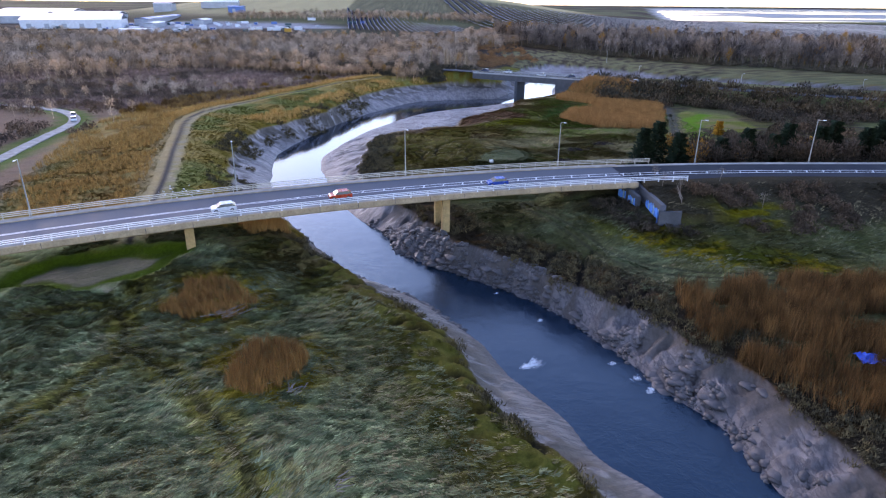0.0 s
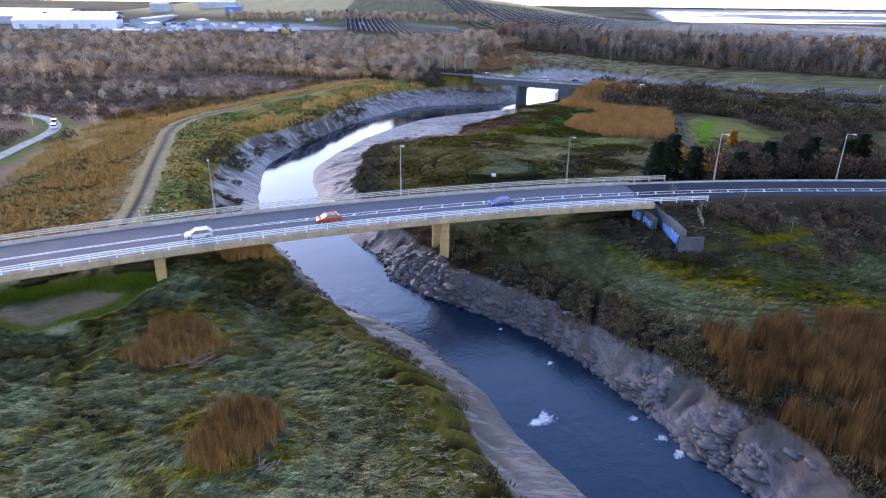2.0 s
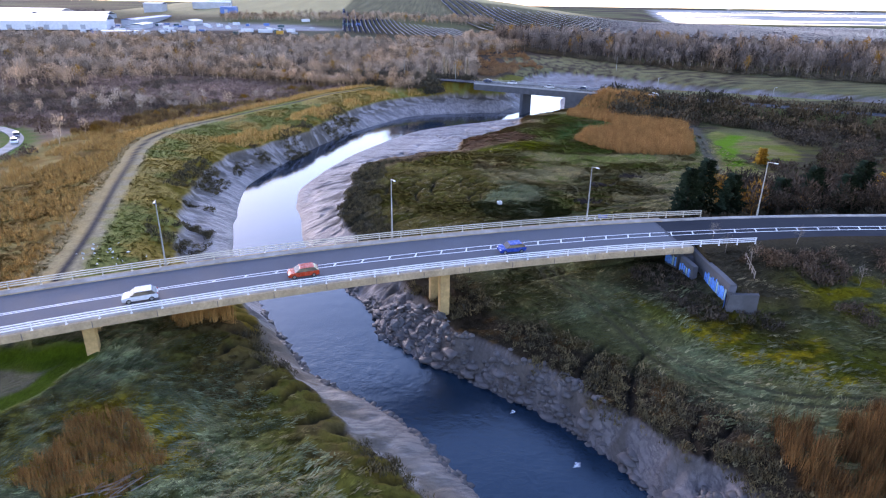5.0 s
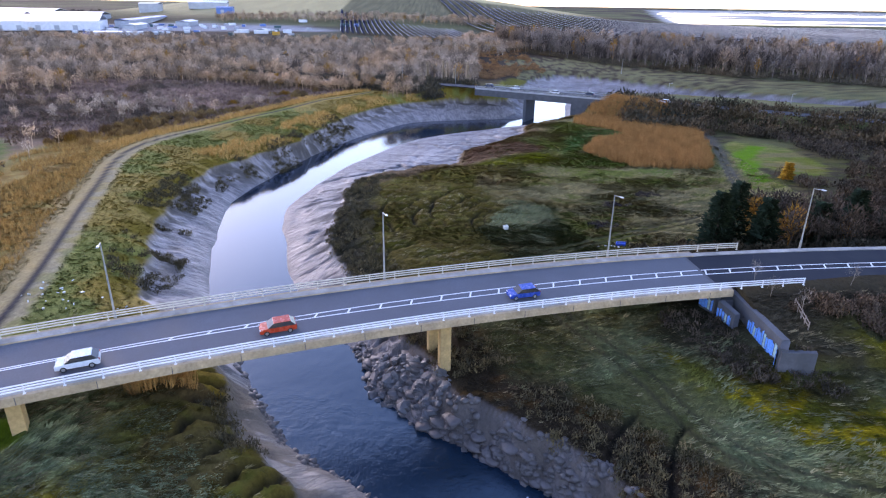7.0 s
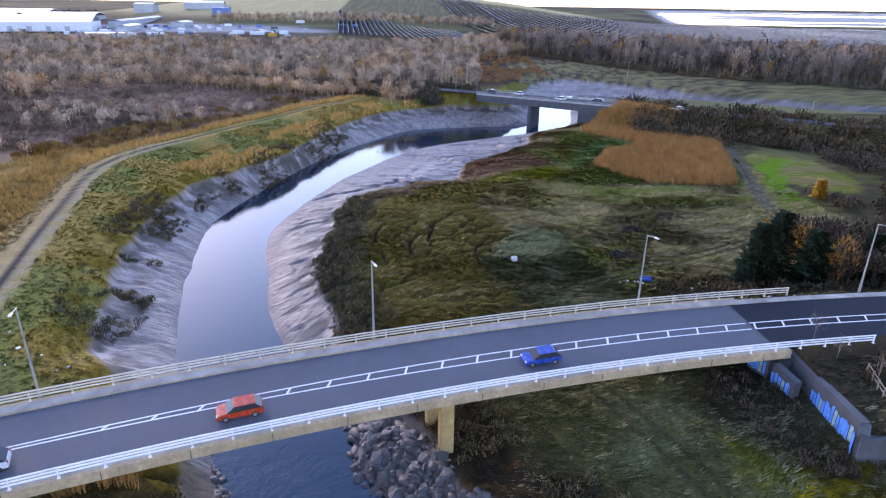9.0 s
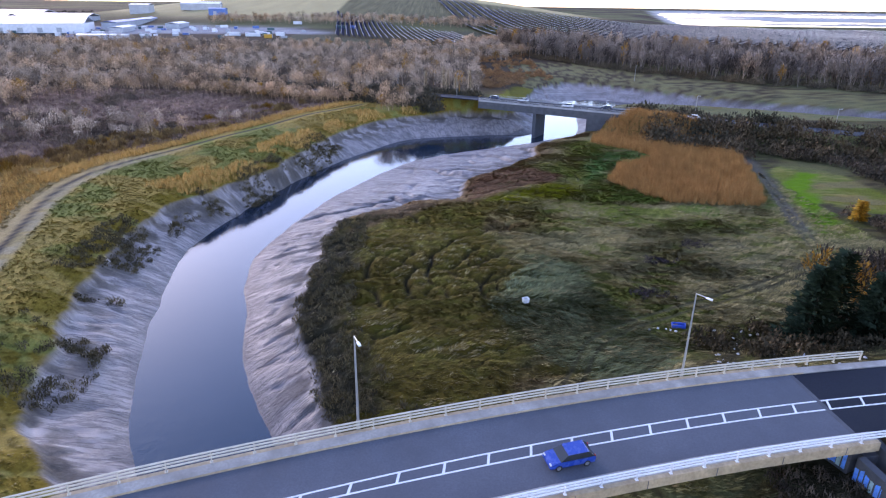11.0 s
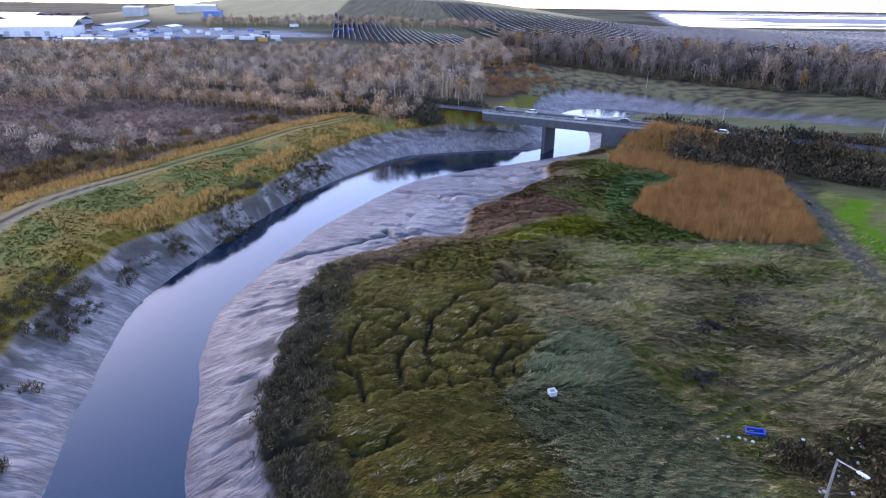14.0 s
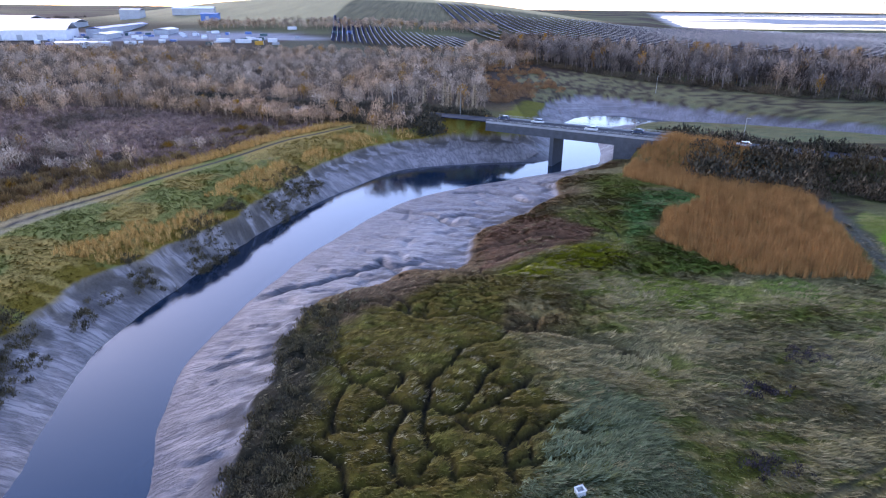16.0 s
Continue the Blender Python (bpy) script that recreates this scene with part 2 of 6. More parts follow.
    for c in CREEKS:
        best = np.minimum(best, line_dist(cx, cy, c, 8)[0])
    for c in RILLS:
        best = np.minimum(best, line_dist(cx, cy, c, 3)[0] * 1.35 + 0.12)
    dc[k] = best
    # short gullies that cut the lip of the west bank into lobes
    u = flow / 3.3 + 1.1 * fbm(x / 5, y / 5, 3, 19) + 0.05 * dv
    reach = 3 + 9 * lattice(np.floor(u), np.floor(0 * u), 31)
    lobe = (np.abs(u - np.floor(u) - 0.5) * 3.3 + 2.2 * sstep(0.5, 1.0, dv / reach))
    ds = np.where(west & (y < 118) & (dv < 14), np.minimum(ds, lobe), ds)
    m["creek"], m["rill"] = dc, ds
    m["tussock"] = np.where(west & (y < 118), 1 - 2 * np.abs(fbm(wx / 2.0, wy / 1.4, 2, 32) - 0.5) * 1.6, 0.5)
    dl = np.full(x.shape, 50.0)
    for c in WET_LINES:
        dl = np.minimum(dl, line_dist(wx, wy, c, 8)[0])
    m["wet_line"] = dl
    dp = signed(wx, wy, POND)
    m["pond"] = dp
    low = np.where(west, 5.0, 16.0)
    edge = np.where(west & (y > 120), -0.9, -1.7)
    z = edge + (z - edge) * sstep(-1, low, dv) ** 0.8
    mounds = 0.4 * marsh * (1 - np.exp(-((dc / 0.9) ** 2))) + 0.3 * marsh * (1 - np.exp(-((ds / 0.7) ** 2))) + 0.3 * marsh * (fbm(wx / 3.5, wy / 2.4, 3, 14) - 0.5)
    z = z - (1.0 * np.exp(-((dc / 0.36) ** 2)) + np.where(west, 1.0, 0.35) * np.exp(-((ds / np.where(west, 0.6, 0.45)) ** 2))) * sstep(-1, 2, dv) + 0.55 * (m["tussock"] - 0.5) * sstep(0, 3, dv) * sstep(-1, 1.5, dp) + mounds * sstep(0, 3, dv)
    z = z - 0.35 * np.exp(-((dl / 0.7) ** 2)) - 0.9 * sstep(0.6, -1.5, dp)
    # mud between the bank and the water
    f = np.clip(dw / (np.maximum(dw, 0) + np.maximum(-dv, 0) + 1e-6), 0, 1)
    run = fbm(flow / 1.7 + 0.15 * dw, dw / 9, 3, 9) - 0.5
    mud = WATER_Z - 0.02 + (edge - 0.75 - WATER_Z) * f**0.85 + np.where(west, 0.6, 0.55) * run * np.minimum(1, np.maximum(dw, 0) / 3) * sstep(0, 0.25, f) + 0.25 * (fbm(x / 2.2, y / 2.2, 3, 10) - 0.5) * f
    gully = np.abs(fbm(flow / 5 + 0.4 * fbm(x / 3, y / 3, 2, 15), dw / 14, 3, 16) - 0.5)
    mud = mud + np.where(west, 0.3, 0.9) * (sstep(0.0, 0.09, gully) - 0.8) * sstep(0.05, 0.4, f) * sstep(0, 1.5, dw) * np.where(~west & (y > 130) & (y < 330), 0.5, 1.0)
    lump = np.abs(fbm(x / 3.0, y / 3.0, 3, 17) - 0.5) + 0.6 * np.abs(fbm(x / 1.5, y / 1.5, 2, 18) - 0.5)
    mud = mud + np.where(~west & (y < 130), 1.0, 0.0) * (1.1 * np.minimum(lump, 0.35) * 2 - 0.3) * sstep(0.0, 0.15, f) * sstep(1.0, 0.75, f)
    fan_d = signed(x, y, MUD_FAN)
    m["fan"] = sstep(2.5, -2.5, fan_d + 3 * (fbm(x / 4, y / 4, 2, 45) - 0.5))
    run_d = np.full(x.shape, 50.0)
    for c in MUD_RUNS:
        run_d = np.minimum(run_d, line_dist(wx, wy, c, 8)[0])
    m["mud_run"] = run_d
    mud = mud + m["fan"] * 0.35 - 1.2 * np.exp(-((run_d / 1.0) ** 2)) * sstep(0, 2, dw)
    mud = np.maximum(mud, WATER_Z + 0.06 * np.minimum(dw, 2))
    bed = WATER_Z + np.minimum(dw, 0) * 0.3
    scarp = sstep(-0.9, 0.25, dv)
    z = np.where(dv < 0.25, np.where(dw > 0, mud * (1 - scarp) + z * scarp, np.maximum(bed, WATER_Z - 3)), z)
    m["z"] = z
    return m


GRID = {}


def sampled(field, x, y):
    """A field of the built land between its grid's corners, on the same two triangles as the mesh."""
    xs, ys = GRID["xs"], GRID["ys"]
    i = np.clip(np.searchsorted(xs, x) - 1, 0, len(xs) - 2)
    j = np.clip(np.searchsorted(ys, y) - 1, 0, len(ys) - 2)
    u = np.clip((x - xs[i]) / (xs[i + 1] - xs[i]), 0, 1)
    v = np.clip((y - ys[j]) / (ys[j + 1] - ys[j]), 0, 1)
    if field.ndim == 3:
        u, v = u[:, None], v[:, None]
    return (field[j, i] * (1 - u) + field[j, i + 1] * u) * (1 - v) + (field[j + 1, i] * (1 - u) + field[j + 1, i + 1] * u) * v


def ground(x, y):
    """Height and the masks of the built land, for arrays of places."""
    return {k: sampled(f, x, y) > 0.5 if k == "west" else sampled(f, x, y) for k, f in GRID["fields"].items()}


def ground_z(x, y):
    return sampled(GRID["fields"]["z"], np.atleast_1d(np.asarray(x, float)), np.atleast_1d(np.asarray(y, float)))


# ---- materials ----
def material(name):
    mat = bpy.data.materials.new(name)
    mat.use_nodes = True
    return mat, mat.node_tree, mat.node_tree.nodes["Principled BSDF"]


def node(nt, kind, **inputs):
    n = nt.nodes.new(kind)
    for key, value in inputs.items():
        sock = n.inputs[int(key[1:])] if key[0] == "i" and key[1:].isdigit() else n.inputs[key]
        if isinstance(value, bpy.types.NodeSocket):
            nt.links.new(value, sock)
        else:
            sock.default_value = value
    return n


def noise_of(nt, scale, detail=4.0, rough=0.55, vec=None, stretch=None):
    tex = nt.nodes.new("ShaderNodeTexNoise")
    tex.inputs["Scale"].default_value, tex.inputs["Detail"].default_value, tex.inputs["Roughness"].default_value = scale, detail, rough
    if vec is None:
        vec = nt.nodes.new("ShaderNodeTexCoord").outputs["Object"]
    if stretch:
        mp = nt.nodes.new("ShaderNodeMapping")
        mp.inputs["Scale"].default_value = stretch
        nt.links.new(vec, mp.inputs["Vector"])
        vec = mp.outputs[0]
    nt.links.new(vec, tex.inputs["Vector"])
    return tex.outputs["Fac"]


def mapped(nt, value, lo, hi, a=0.3, b=0.7):
    n = node(nt, "ShaderNodeMapRange", Value=value)
    n.inputs["From Min"].default_value, n.inputs["From Max"].default_value = a, b
    n.inputs["To Min"].default_value, n.inputs["To Max"].default_value = lo, hi
    return n.outputs[0]


def mixed(nt, fac, a, b, mode="MIX"):
    n = nt.nodes.new("ShaderNodeMix")
    n.data_type, n.blend_type = "RGBA", mode
    for sock, value in ((n.inputs[0], fac), (n.inputs[6], a), (n.inputs[7], b)):
        if isinstance(value, bpy.types.NodeSocket):
            nt.links.new(value, sock)
        elif isinstance(value, (int, float)):
            sock.default_value = value
        else:
            sock.default_value = (*value, 1.0)
    return n.outputs[2]


def bumped(nt, bsdf, height, strength=0.5, distance=0.1):
    b = node(nt, "ShaderNodeBump", Height=height, Strength=strength, Distance=distance)
    nt.links.new(b.outputs[0], bsdf.inputs["Normal"])


def surface(name, colour, rough=0.7, metal=0.0, vary=0.25, scale=1.5, fine=12.0, bump=0.3, depth=0.02, stain=None, shine=0.5):
    """A weathered plain surface: colour with broad and fine variation, and relief."""
    mat, nt, b = material(name)
    broad, small = noise_of(nt, scale, 5), noise_of(nt, fine, 4)
    dark = tuple(c * (1 - vary) for c in colour)
    light = tuple(min(1, c * (1 + vary * 0.6)) for c in colour)
    col = mixed(nt, mapped(nt, broad, 0, 1), dark, light)
    col = mixed(nt, mapped(nt, small, 0, 0.5), col, stain if stain else tuple(c * 0.6 for c in colour))
    nt.links.new(col, b.inputs["Base Color"])
    nt.links.new(mapped(nt, broad, rough - 0.1, min(1, rough + 0.1)), b.inputs["Roughness"])
    b.inputs["Metallic"].default_value = metal
    b.inputs["Specular IOR Level"].default_value = shine
    bumped(nt, b, small, bump, depth)
    return mat


def tinted(name, rough=0.85, spread=0.28):
    """Foliage: each plant's own tint, and chance variation from twig to twig."""
    mat, nt, b = material(name)
    at = nt.nodes.new("ShaderNodeAttribute")
    at.attribute_name = "tint"
    geo = nt.nodes.new("ShaderNodeNewGeometry")
    v = mapped(nt, geo.outputs["Random Per Island"], 1 - spread, 1 + spread, 0, 1)
    sc = nt.nodes.new("ShaderNodeVectorMath")
    sc.operation = "SCALE"
    nt.links.new(at.outputs["Color"], sc.inputs[0])
    nt.links.new(v, sc.inputs["Scale"])
    nt.links.new(sc.outputs[0], b.inputs["Base Color"])
    b.inputs["Roughness"].default_value = rough
    b.inputs["Specular IOR Level"].default_value = 0.08
    return mat


def land_material():
    mat, nt, b = material("land")
    at = nt.nodes.new("ShaderNodeAttribute")
    at.attribute_name = "tint"
    fl = nt.nodes.new("ShaderNodeAttribute")
    fl.attribute_name = "flow"
    wet = at.outputs["Alpha"]
    grain = noise_of(nt, 2.6, 7, 0.72, stretch=(1, 0.6, 1))
    tuft = noise_of(nt, 0.8, 4, 0.6)
    broad = noise_of(nt, 0.16, 4, 0.6)
    runnel = noise_of(nt, 1.0, 8, 0.7, fl.outputs["Vector"], (1.0, 0.3, 1))
    ripple = noise_of(nt, 1.0, 5, 0.6, fl.outputs["Vector"], (0.35, 1.3, 1))
    # narrow rills that run down the mud to the water
    half = node(nt, "ShaderNodeMath", i0=noise_of(nt, 0.55, 5, 0.6, fl.outputs["Vector"], (1.5, 0.28, 1)), i1=0.5)
    half.operation = "SUBTRACT"
    ab = node(nt, "ShaderNodeMath", i0=half.outputs[0])
    ab.operation = "ABSOLUTE"
    rill = mapped(nt, ab.outputs[0], 0, 1, 0.0, 0.07)
    body = node(nt, "ShaderNodeMath", i0=runnel, i1=mapped(nt, ripple, 0.0, 0.35, 0.3, 0.7))
    relief = node(nt, "ShaderNodeMath", i0=body.outputs[0], i1=mapped(nt, rill, 0.0, 0.45, 0, 1))
    dry = mixed(nt, mapped(nt, grain, 0.0, 0.9), at.outputs["Color"], mixed(nt, 1.0, at.outputs["Color"], (0.48, 0.47, 0.47), "MULTIPLY"))
    dry = mixed(nt, mapped(nt, broad, 0.0, 0.5, 0.35, 0.7), dry, mixed(nt, 1.0, dry, (1.3, 1.12, 0.85), "MULTIPLY"))
    mud = mixed(nt, mapped(nt, runnel, 0.0, 0.7), at.outputs["Color"], mixed(nt, 1.0, at.outputs["Color"], (0.62, 0.61, 0.63), "MULTIPLY"))
    mud = mixed(nt, mapped(nt, rill, 0.55, 0.0, 0, 1), mud, (0.035, 0.03, 0.032))
    nt.links.new(mixed(nt, wet, dry, mud), b.inputs["Base Color"])
    wr = mapped(nt, runnel, 0.38, 0.62)
    ro = nt.nodes.new("ShaderNodeMix")
    nt.links.new(wet, ro.inputs[0])
    ro.inputs[2].default_value = 0.95
    nt.links.new(wr, ro.inputs[3])
    nt.links.new(ro.outputs[0], b.inputs["Roughness"])
    hm = nt.nodes.new("ShaderNodeMix")
    nt.links.new(wet, hm.inputs[0])
    add = node(nt, "ShaderNodeMath", i0=grain, i1=tuft)
    nt.links.new(add.outputs[0], hm.inputs[2])
    nt.links.new(relief.outputs[0], hm.inputs[3])
    bumped(nt, b, hm.outputs[0], 0.75, 0.3)
    nt.links.new(mapped(nt, wet, 0.05, 0.45, 0, 1), b.inputs["Specular IOR Level"])
    return mat


def water_material():
    mat, nt, b = material("river_water")
    wave = noise_of(nt, 1.1, 6, 0.68, stretch=(1, 0.6, 1))
    slow = noise_of(nt, 0.05, 3, 0.5)
    nt.links.new(mixed(nt, mapped(nt, slow, 0, 1), (0.003, 0.013, 0.027), (0.006, 0.02, 0.038)), b.inputs["Base Color"])
    b.inputs["Roughness"].default_value = 0.07
    b.inputs["IOR"].default_value = 1.48
    b.inputs["Specular Tint"].default_value = (0.5, 0.78, 1.0, 1)
    # ruffled round the bridge, calm in the bend upstream
    pos = nt.nodes.new("ShaderNodeNewGeometry").outputs["Position"]
    sep = node(nt, "ShaderNodeSeparateXYZ", Vector=pos)
    k = node(nt, "ShaderNodeMath", i0=mapped(nt, sep.outputs["Y"], 1.0, 0.1, 112, 150), i1=mapped(nt, slow, 0.5, 1.0))
    k.operation = "MULTIPLY"
    chop = noise_of(nt, 0.32, 3, 0.5, stretch=(1, 0.8, 1))
    both = node(nt, "ShaderNodeMath", i0=wave, i1=chop)
    bp = node(nt, "ShaderNodeBump", Height=both.outputs[0], Strength=k.outputs[0], Distance=0.1)
    nt.links.new(bp.outputs[0], b.inputs["Normal"])
    return mat


LAND, WATER = land_material(), water_material()
LEAF = tinted("foliage")
CONCRETE = surface("weathered_concrete", (0.45, 0.33, 0.2), 0.85, vary=0.3, scale=0.5, fine=3, stain=(0.16, 0.12, 0.07))
PALE_CONCRETE = surface("pale_concrete", (0.36, 0.36, 0.37), 0.8, vary=0.3, scale=0.3, fine=2)
GREY_CONCRETE = surface("grey_concrete", (0.085, 0.088, 0.098), 0.85, vary=0.4, scale=0.6, fine=4)
ASPHALT = surface("worn_asphalt", (0.092, 0.1, 0.12), 0.72, vary=0.25, scale=0.25, fine=6, bump=0.15, shine=0.35)
NEW_ASPHALT = surface("dark_asphalt", (0.016, 0.019, 0.028), 0.7, vary=0.3, scale=0.25, fine=6, bump=0.15, shine=0.15)
VERGE = surface("dusty_concrete", (0.34, 0.32, 0.29), 0.9, vary=0.45, scale=0.5, fine=5)
WHITE_LINE = surface("road_paint", (0.78, 0.78, 0.78), 0.6, vary=0.12, scale=2, stain=(0.45, 0.45, 0.47))
WHITE_STEEL = surface("white_steel", (0.75, 0.77, 0.8), 0.45, vary=0.1, stain=(0.5, 0.48, 0.45))
CREAM_STEEL = surface("cream_steel", (0.55, 0.5, 0.4), 0.55, vary=0.2, stain=(0.3, 0.26, 0.2))
GALV = surface("galvanised_steel", (0.42, 0.42, 0.4), 0.45, 0.6, vary=0.15)
ROCK = surface("rock", (0.12, 0.115, 0.12), 0.6, vary=0.5, scale=1.2, fine=6, bump=0.8, depth=0.08)


# ---- mesh tools ----
def raw_mesh(name, co, tri, mat, tint=None, smooth=False):
    me = bpy.data.meshes.new(name)
    co, tri = np.asarray(co, np.float32), np.asarray(tri, np.int32)
    k = tri.shape[1]
    me.vertices.add(len(co))
    me.vertices.foreach_set("co", co.ravel())
    me.loops.add(tri.size)
    me.loops.foreach_set("vertex_index", tri.ravel())
    me.polygons.add(len(tri))
    me.polygons.foreach_set("loop_start", np.arange(0, tri.size, k, dtype=np.int32))
    if smooth:
        me.polygons.foreach_set("use_smooth", np.ones(len(tri), bool))
    me.update(calc_edges=True)
    me.materials.append(mat)
    if tint is not None:
        at = me.attributes.new("tint", "FLOAT_COLOR", "POINT")
        at.data.foreach_set("color", np.asarray(tint, np.float32).ravel())
    return me


def part(name, bm, mat, parent=None, label=""):
    me = bpy.data.meshes.new(name)
    bm.to_mesh(me)
    bm.free()
    me.materials.append(mat)
    ob = new(name, me)
    if parent:
        ob.parent = parent
    return tagged(ob, label)


def group_at(name, place, label, category, group="", kind=""):
    ob = new(name)
    ob.matrix_basis = place if isinstance(place, Matrix) else Matrix.Translation(place)
    return tagged(ob, label, category, group, kind)


def box(bm, size, m=None, bevel=0.0):
    r = bmesh.ops.create_cube(bm, size=1.0, matrix=(m or Matrix()) @ Matrix.Diagonal((*size, 1)))
    if bevel:
        edges = list({e for v in r["verts"] for e in v.link_edges})
        bmesh.ops.bevel(bm, geom=edges, offset=bevel, segments=1, affect="EDGES")


def beam(bm, a, b, w, h, bevel=0.0):
    """A bar of width w and height h from a to b."""
    a, b = Vector(a), Vector(b)
    d = b - a
    side = d.cross(Vector((0, 0, 1)))
    side = side.normalized() if side.length > 1e-6 else Vector((1, 0, 0))
    up = side.cross(d).normalized()
    m = Matrix((side, d.normalized(), up)).transposed().to_4x4()
    m.translation = (a + b) / 2
    box(bm, (w, d.length, h), m, bevel)


def tube(bm, a, b, r0, r1, seg=8):
    a, b = Vector(a), Vector(b)
    d = b - a
    m = d.to_track_quat("Z", "Y").to_matrix().to_4x4()
    m.translation = (a + b) / 2
    bmesh.ops.create_cone(bm, cap_ends=True, segments=seg, radius1=r0, radius2=r1, depth=d.length, matrix=m)


def strip(bm, sections):
    """A solid swept through sections, each a ring of places."""
    rings = [[bm.verts.new(p) for p in s] for s in sections]
    n = len(rings[0])
    for r, q in zip(rings[:-1], rings[1:]):
        for i in range(n):
            bm.faces.new((r[i], r[(i + 1) % n], q[(i + 1) % n], q[i]))
    bm.faces.new(rings[0][::-1])
    bm.faces.new(rings[-1])
    bmesh.ops.recalc_face_normals(bm, faces=bm.faces)


def road_bar(bm, x0, x1, s0, s1, z0, z1, step=2.5):
    """A bar that follows the road from x0 to x1, between two offsets and two heights."""
    n = max(1, int(math.ceil((x1 - x0) / step)))
    strip(bm, [[road_at(x, s0, z0), road_at(x, s1, z0), road_at(x, s1, z1), road_at(x, s0, z1)] for x in np.linspace(x0, x1, n + 1)])


# ---- the land ----
def graded(lo, hi, fine0, fine1, step, grow):
    up, down, s = [fine1], [fine0], step
    while up[-1] < hi:
        s *= grow
        up.append(up[-1] + s)
    s = step
    while down[-1] > lo:
        s *= grow
        down.append(down[-1] - s)
    return np.array(down[:0:-1] + list(np.arange(fine0, fine1, step)) + up)


def lerp(a, b, w):
    return a + (np.asarray(b) - a) * np.clip(w, 0, 1)[:, None]


def zone(x, y, ring, soft=2.0):
    """How far a place lies within a ring with a soft, uneven edge."""
    ring = np.array(ring, float)
    w = np.zeros(x.shape)
    k = (x > ring[:, 0].min() - 6) & (x < ring[:, 0].max() + 6) & (y > ring[:, 1].min() - 6) & (y < ring[:, 1].max() + 6)
    if k.any():
        wob = 5 * (fbm(x[k] / 5, y[k] / 3, 3, 26) - 0.5)
        w[k] = sstep(soft, -soft, signed(x[k], y[k], ring) + wob)
    return w


def land_tint(x, y, m):
    """What grows or lies at each place: its colour, in places with shade painted in, and how wet it is."""
    n1, n2, n3 = fbm(x / 11, y / 11, 4, 20), fbm(x / 3.2, y / 2.2, 3, 21), fbm(x / 40, y / 40, 3, 22)
    n4 = fbm(x / 1.3, y / 1.3, 3, 23)
    dv, west, z = m["bank"], m["west"], m["z"]
    teal, olive, tan, brown = (0.15, 0.17, 0.095), (0.122, 0.094, 0.033), (0.25, 0.18, 0.08), (0.115, 0.078, 0.046)
    green, straw = (0.1, 0.135, 0.045), (0.3, 0.235, 0.11)
    c = np.tile(np.array(teal), (len(x), 1))
    c = lerp(c, (0.19, 0.165, 0.08), sstep(0.5, 0.62, n2))
    c = lerp(c, tan, sstep(0.62, 0.72, n1) * 0.7)
    wm = west & (y < 118)
    # tussock tops lightened and hollows darkened: shading of the relief put into colour
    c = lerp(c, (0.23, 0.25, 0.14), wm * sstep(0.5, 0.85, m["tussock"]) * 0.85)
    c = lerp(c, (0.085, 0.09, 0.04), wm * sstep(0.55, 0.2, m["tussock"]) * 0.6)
    for key in ("round", "small"):
        dr = signed(x, y, np.array(REEDS[key], float))
        c = lerp(c, (0.2, 0.145, 0.03), wm * sstep(7, 0.5, dr + 6 * (n1 - 0.5)) * sstep(0.42, 0.56, n2) * 0.9)
    c = lerp(c, (0.17, 0.14, 0.04), wm * sstep(3.2, 1.0, m["wet_line"] + 2 * (n2 - 0.5)) * 0.8)
    # salt marsh beside the river
    salt = np.where(west, (y < 118) * sstep(15, 7, dv + 6 * (n1 - 0.5)), (y > 136) * sstep(44, 30, dv + 14 * (n1 - 0.5)) * sstep(30, 22, x + 0 * y))
    c = lerp(c, olive, salt)
    c = lerp(c, (0.115, 0.115, 0.035), salt * west * sstep(1.0, 1.6, m["rill"]) * sstep(0.42, 0.56, n1) * 0.8)
    c = lerp(c, (0.13, 0.1, 0.05), salt * west * sstep(0.5, 0.4, n1) * 0.7)
    c = lerp(c, (0.125, 0.11, 0.036), salt * sstep(0.5, 0.65, n2) * 0.8)
    c = lerp(c, brown, salt * sstep(0.56, 0.68, n3 * 0.5 + n1 * 0.5) * 0.8)
    up = (~west) & (y > 138) & (y < 330)
    tufty = fbm(x / 2.6 + y / 9, y / 1.1, 3, 27)
    meadow = up * sstep(16, 26, x + 8 * (n1 - 0.5))
    c = lerp(c, (0.12, 0.125, 0.04), meadow)
    c = lerp(c, (0.27, 0.22, 0.11), meadow * sstep(0.44, 0.56, tufty) * sstep(0.36, 0.56, n3 * 0.6 + n1 * 0.4))
    c = lerp(c, (0.055, 0.09, 0.014), meadow * sstep(0.5, 0.58, fbm(x / 20, y / 12, 3, 28)) * sstep(188, 205, y) * 0.35)
    c = lerp(c, (0.16, 0.105, 0.066), up * sstep(14, 2, dv) * sstep(200, 212, y) * 0.9)
    c = lerp(c, (0.06, 0.053, 0.036), up * sstep(9, 3, dv) * sstep(203, 190, y))
    c = lerp(c, olive, up * sstep(0.52, 0.62, n1) * sstep(20, 30, x) * 0.45)
    c = lerp(c, green, up * sstep(26, 34, x) * sstep(190, 215, y + 20 * (n1 - 0.5)) * sstep(0.42, 0.55, n3) * 0.5)
    c = lerp(c, (0.16, 0.135, 0.075), up * sstep(0.53, 0.66, fbm(x / 16, y / 6, 3, 24)) * sstep(6, 14, x) * 0.85)
    c = lerp(c, (0.06, 0.064, 0.032), up * sstep(36, 60, x) * sstep(215, 180, y) * 0.5)
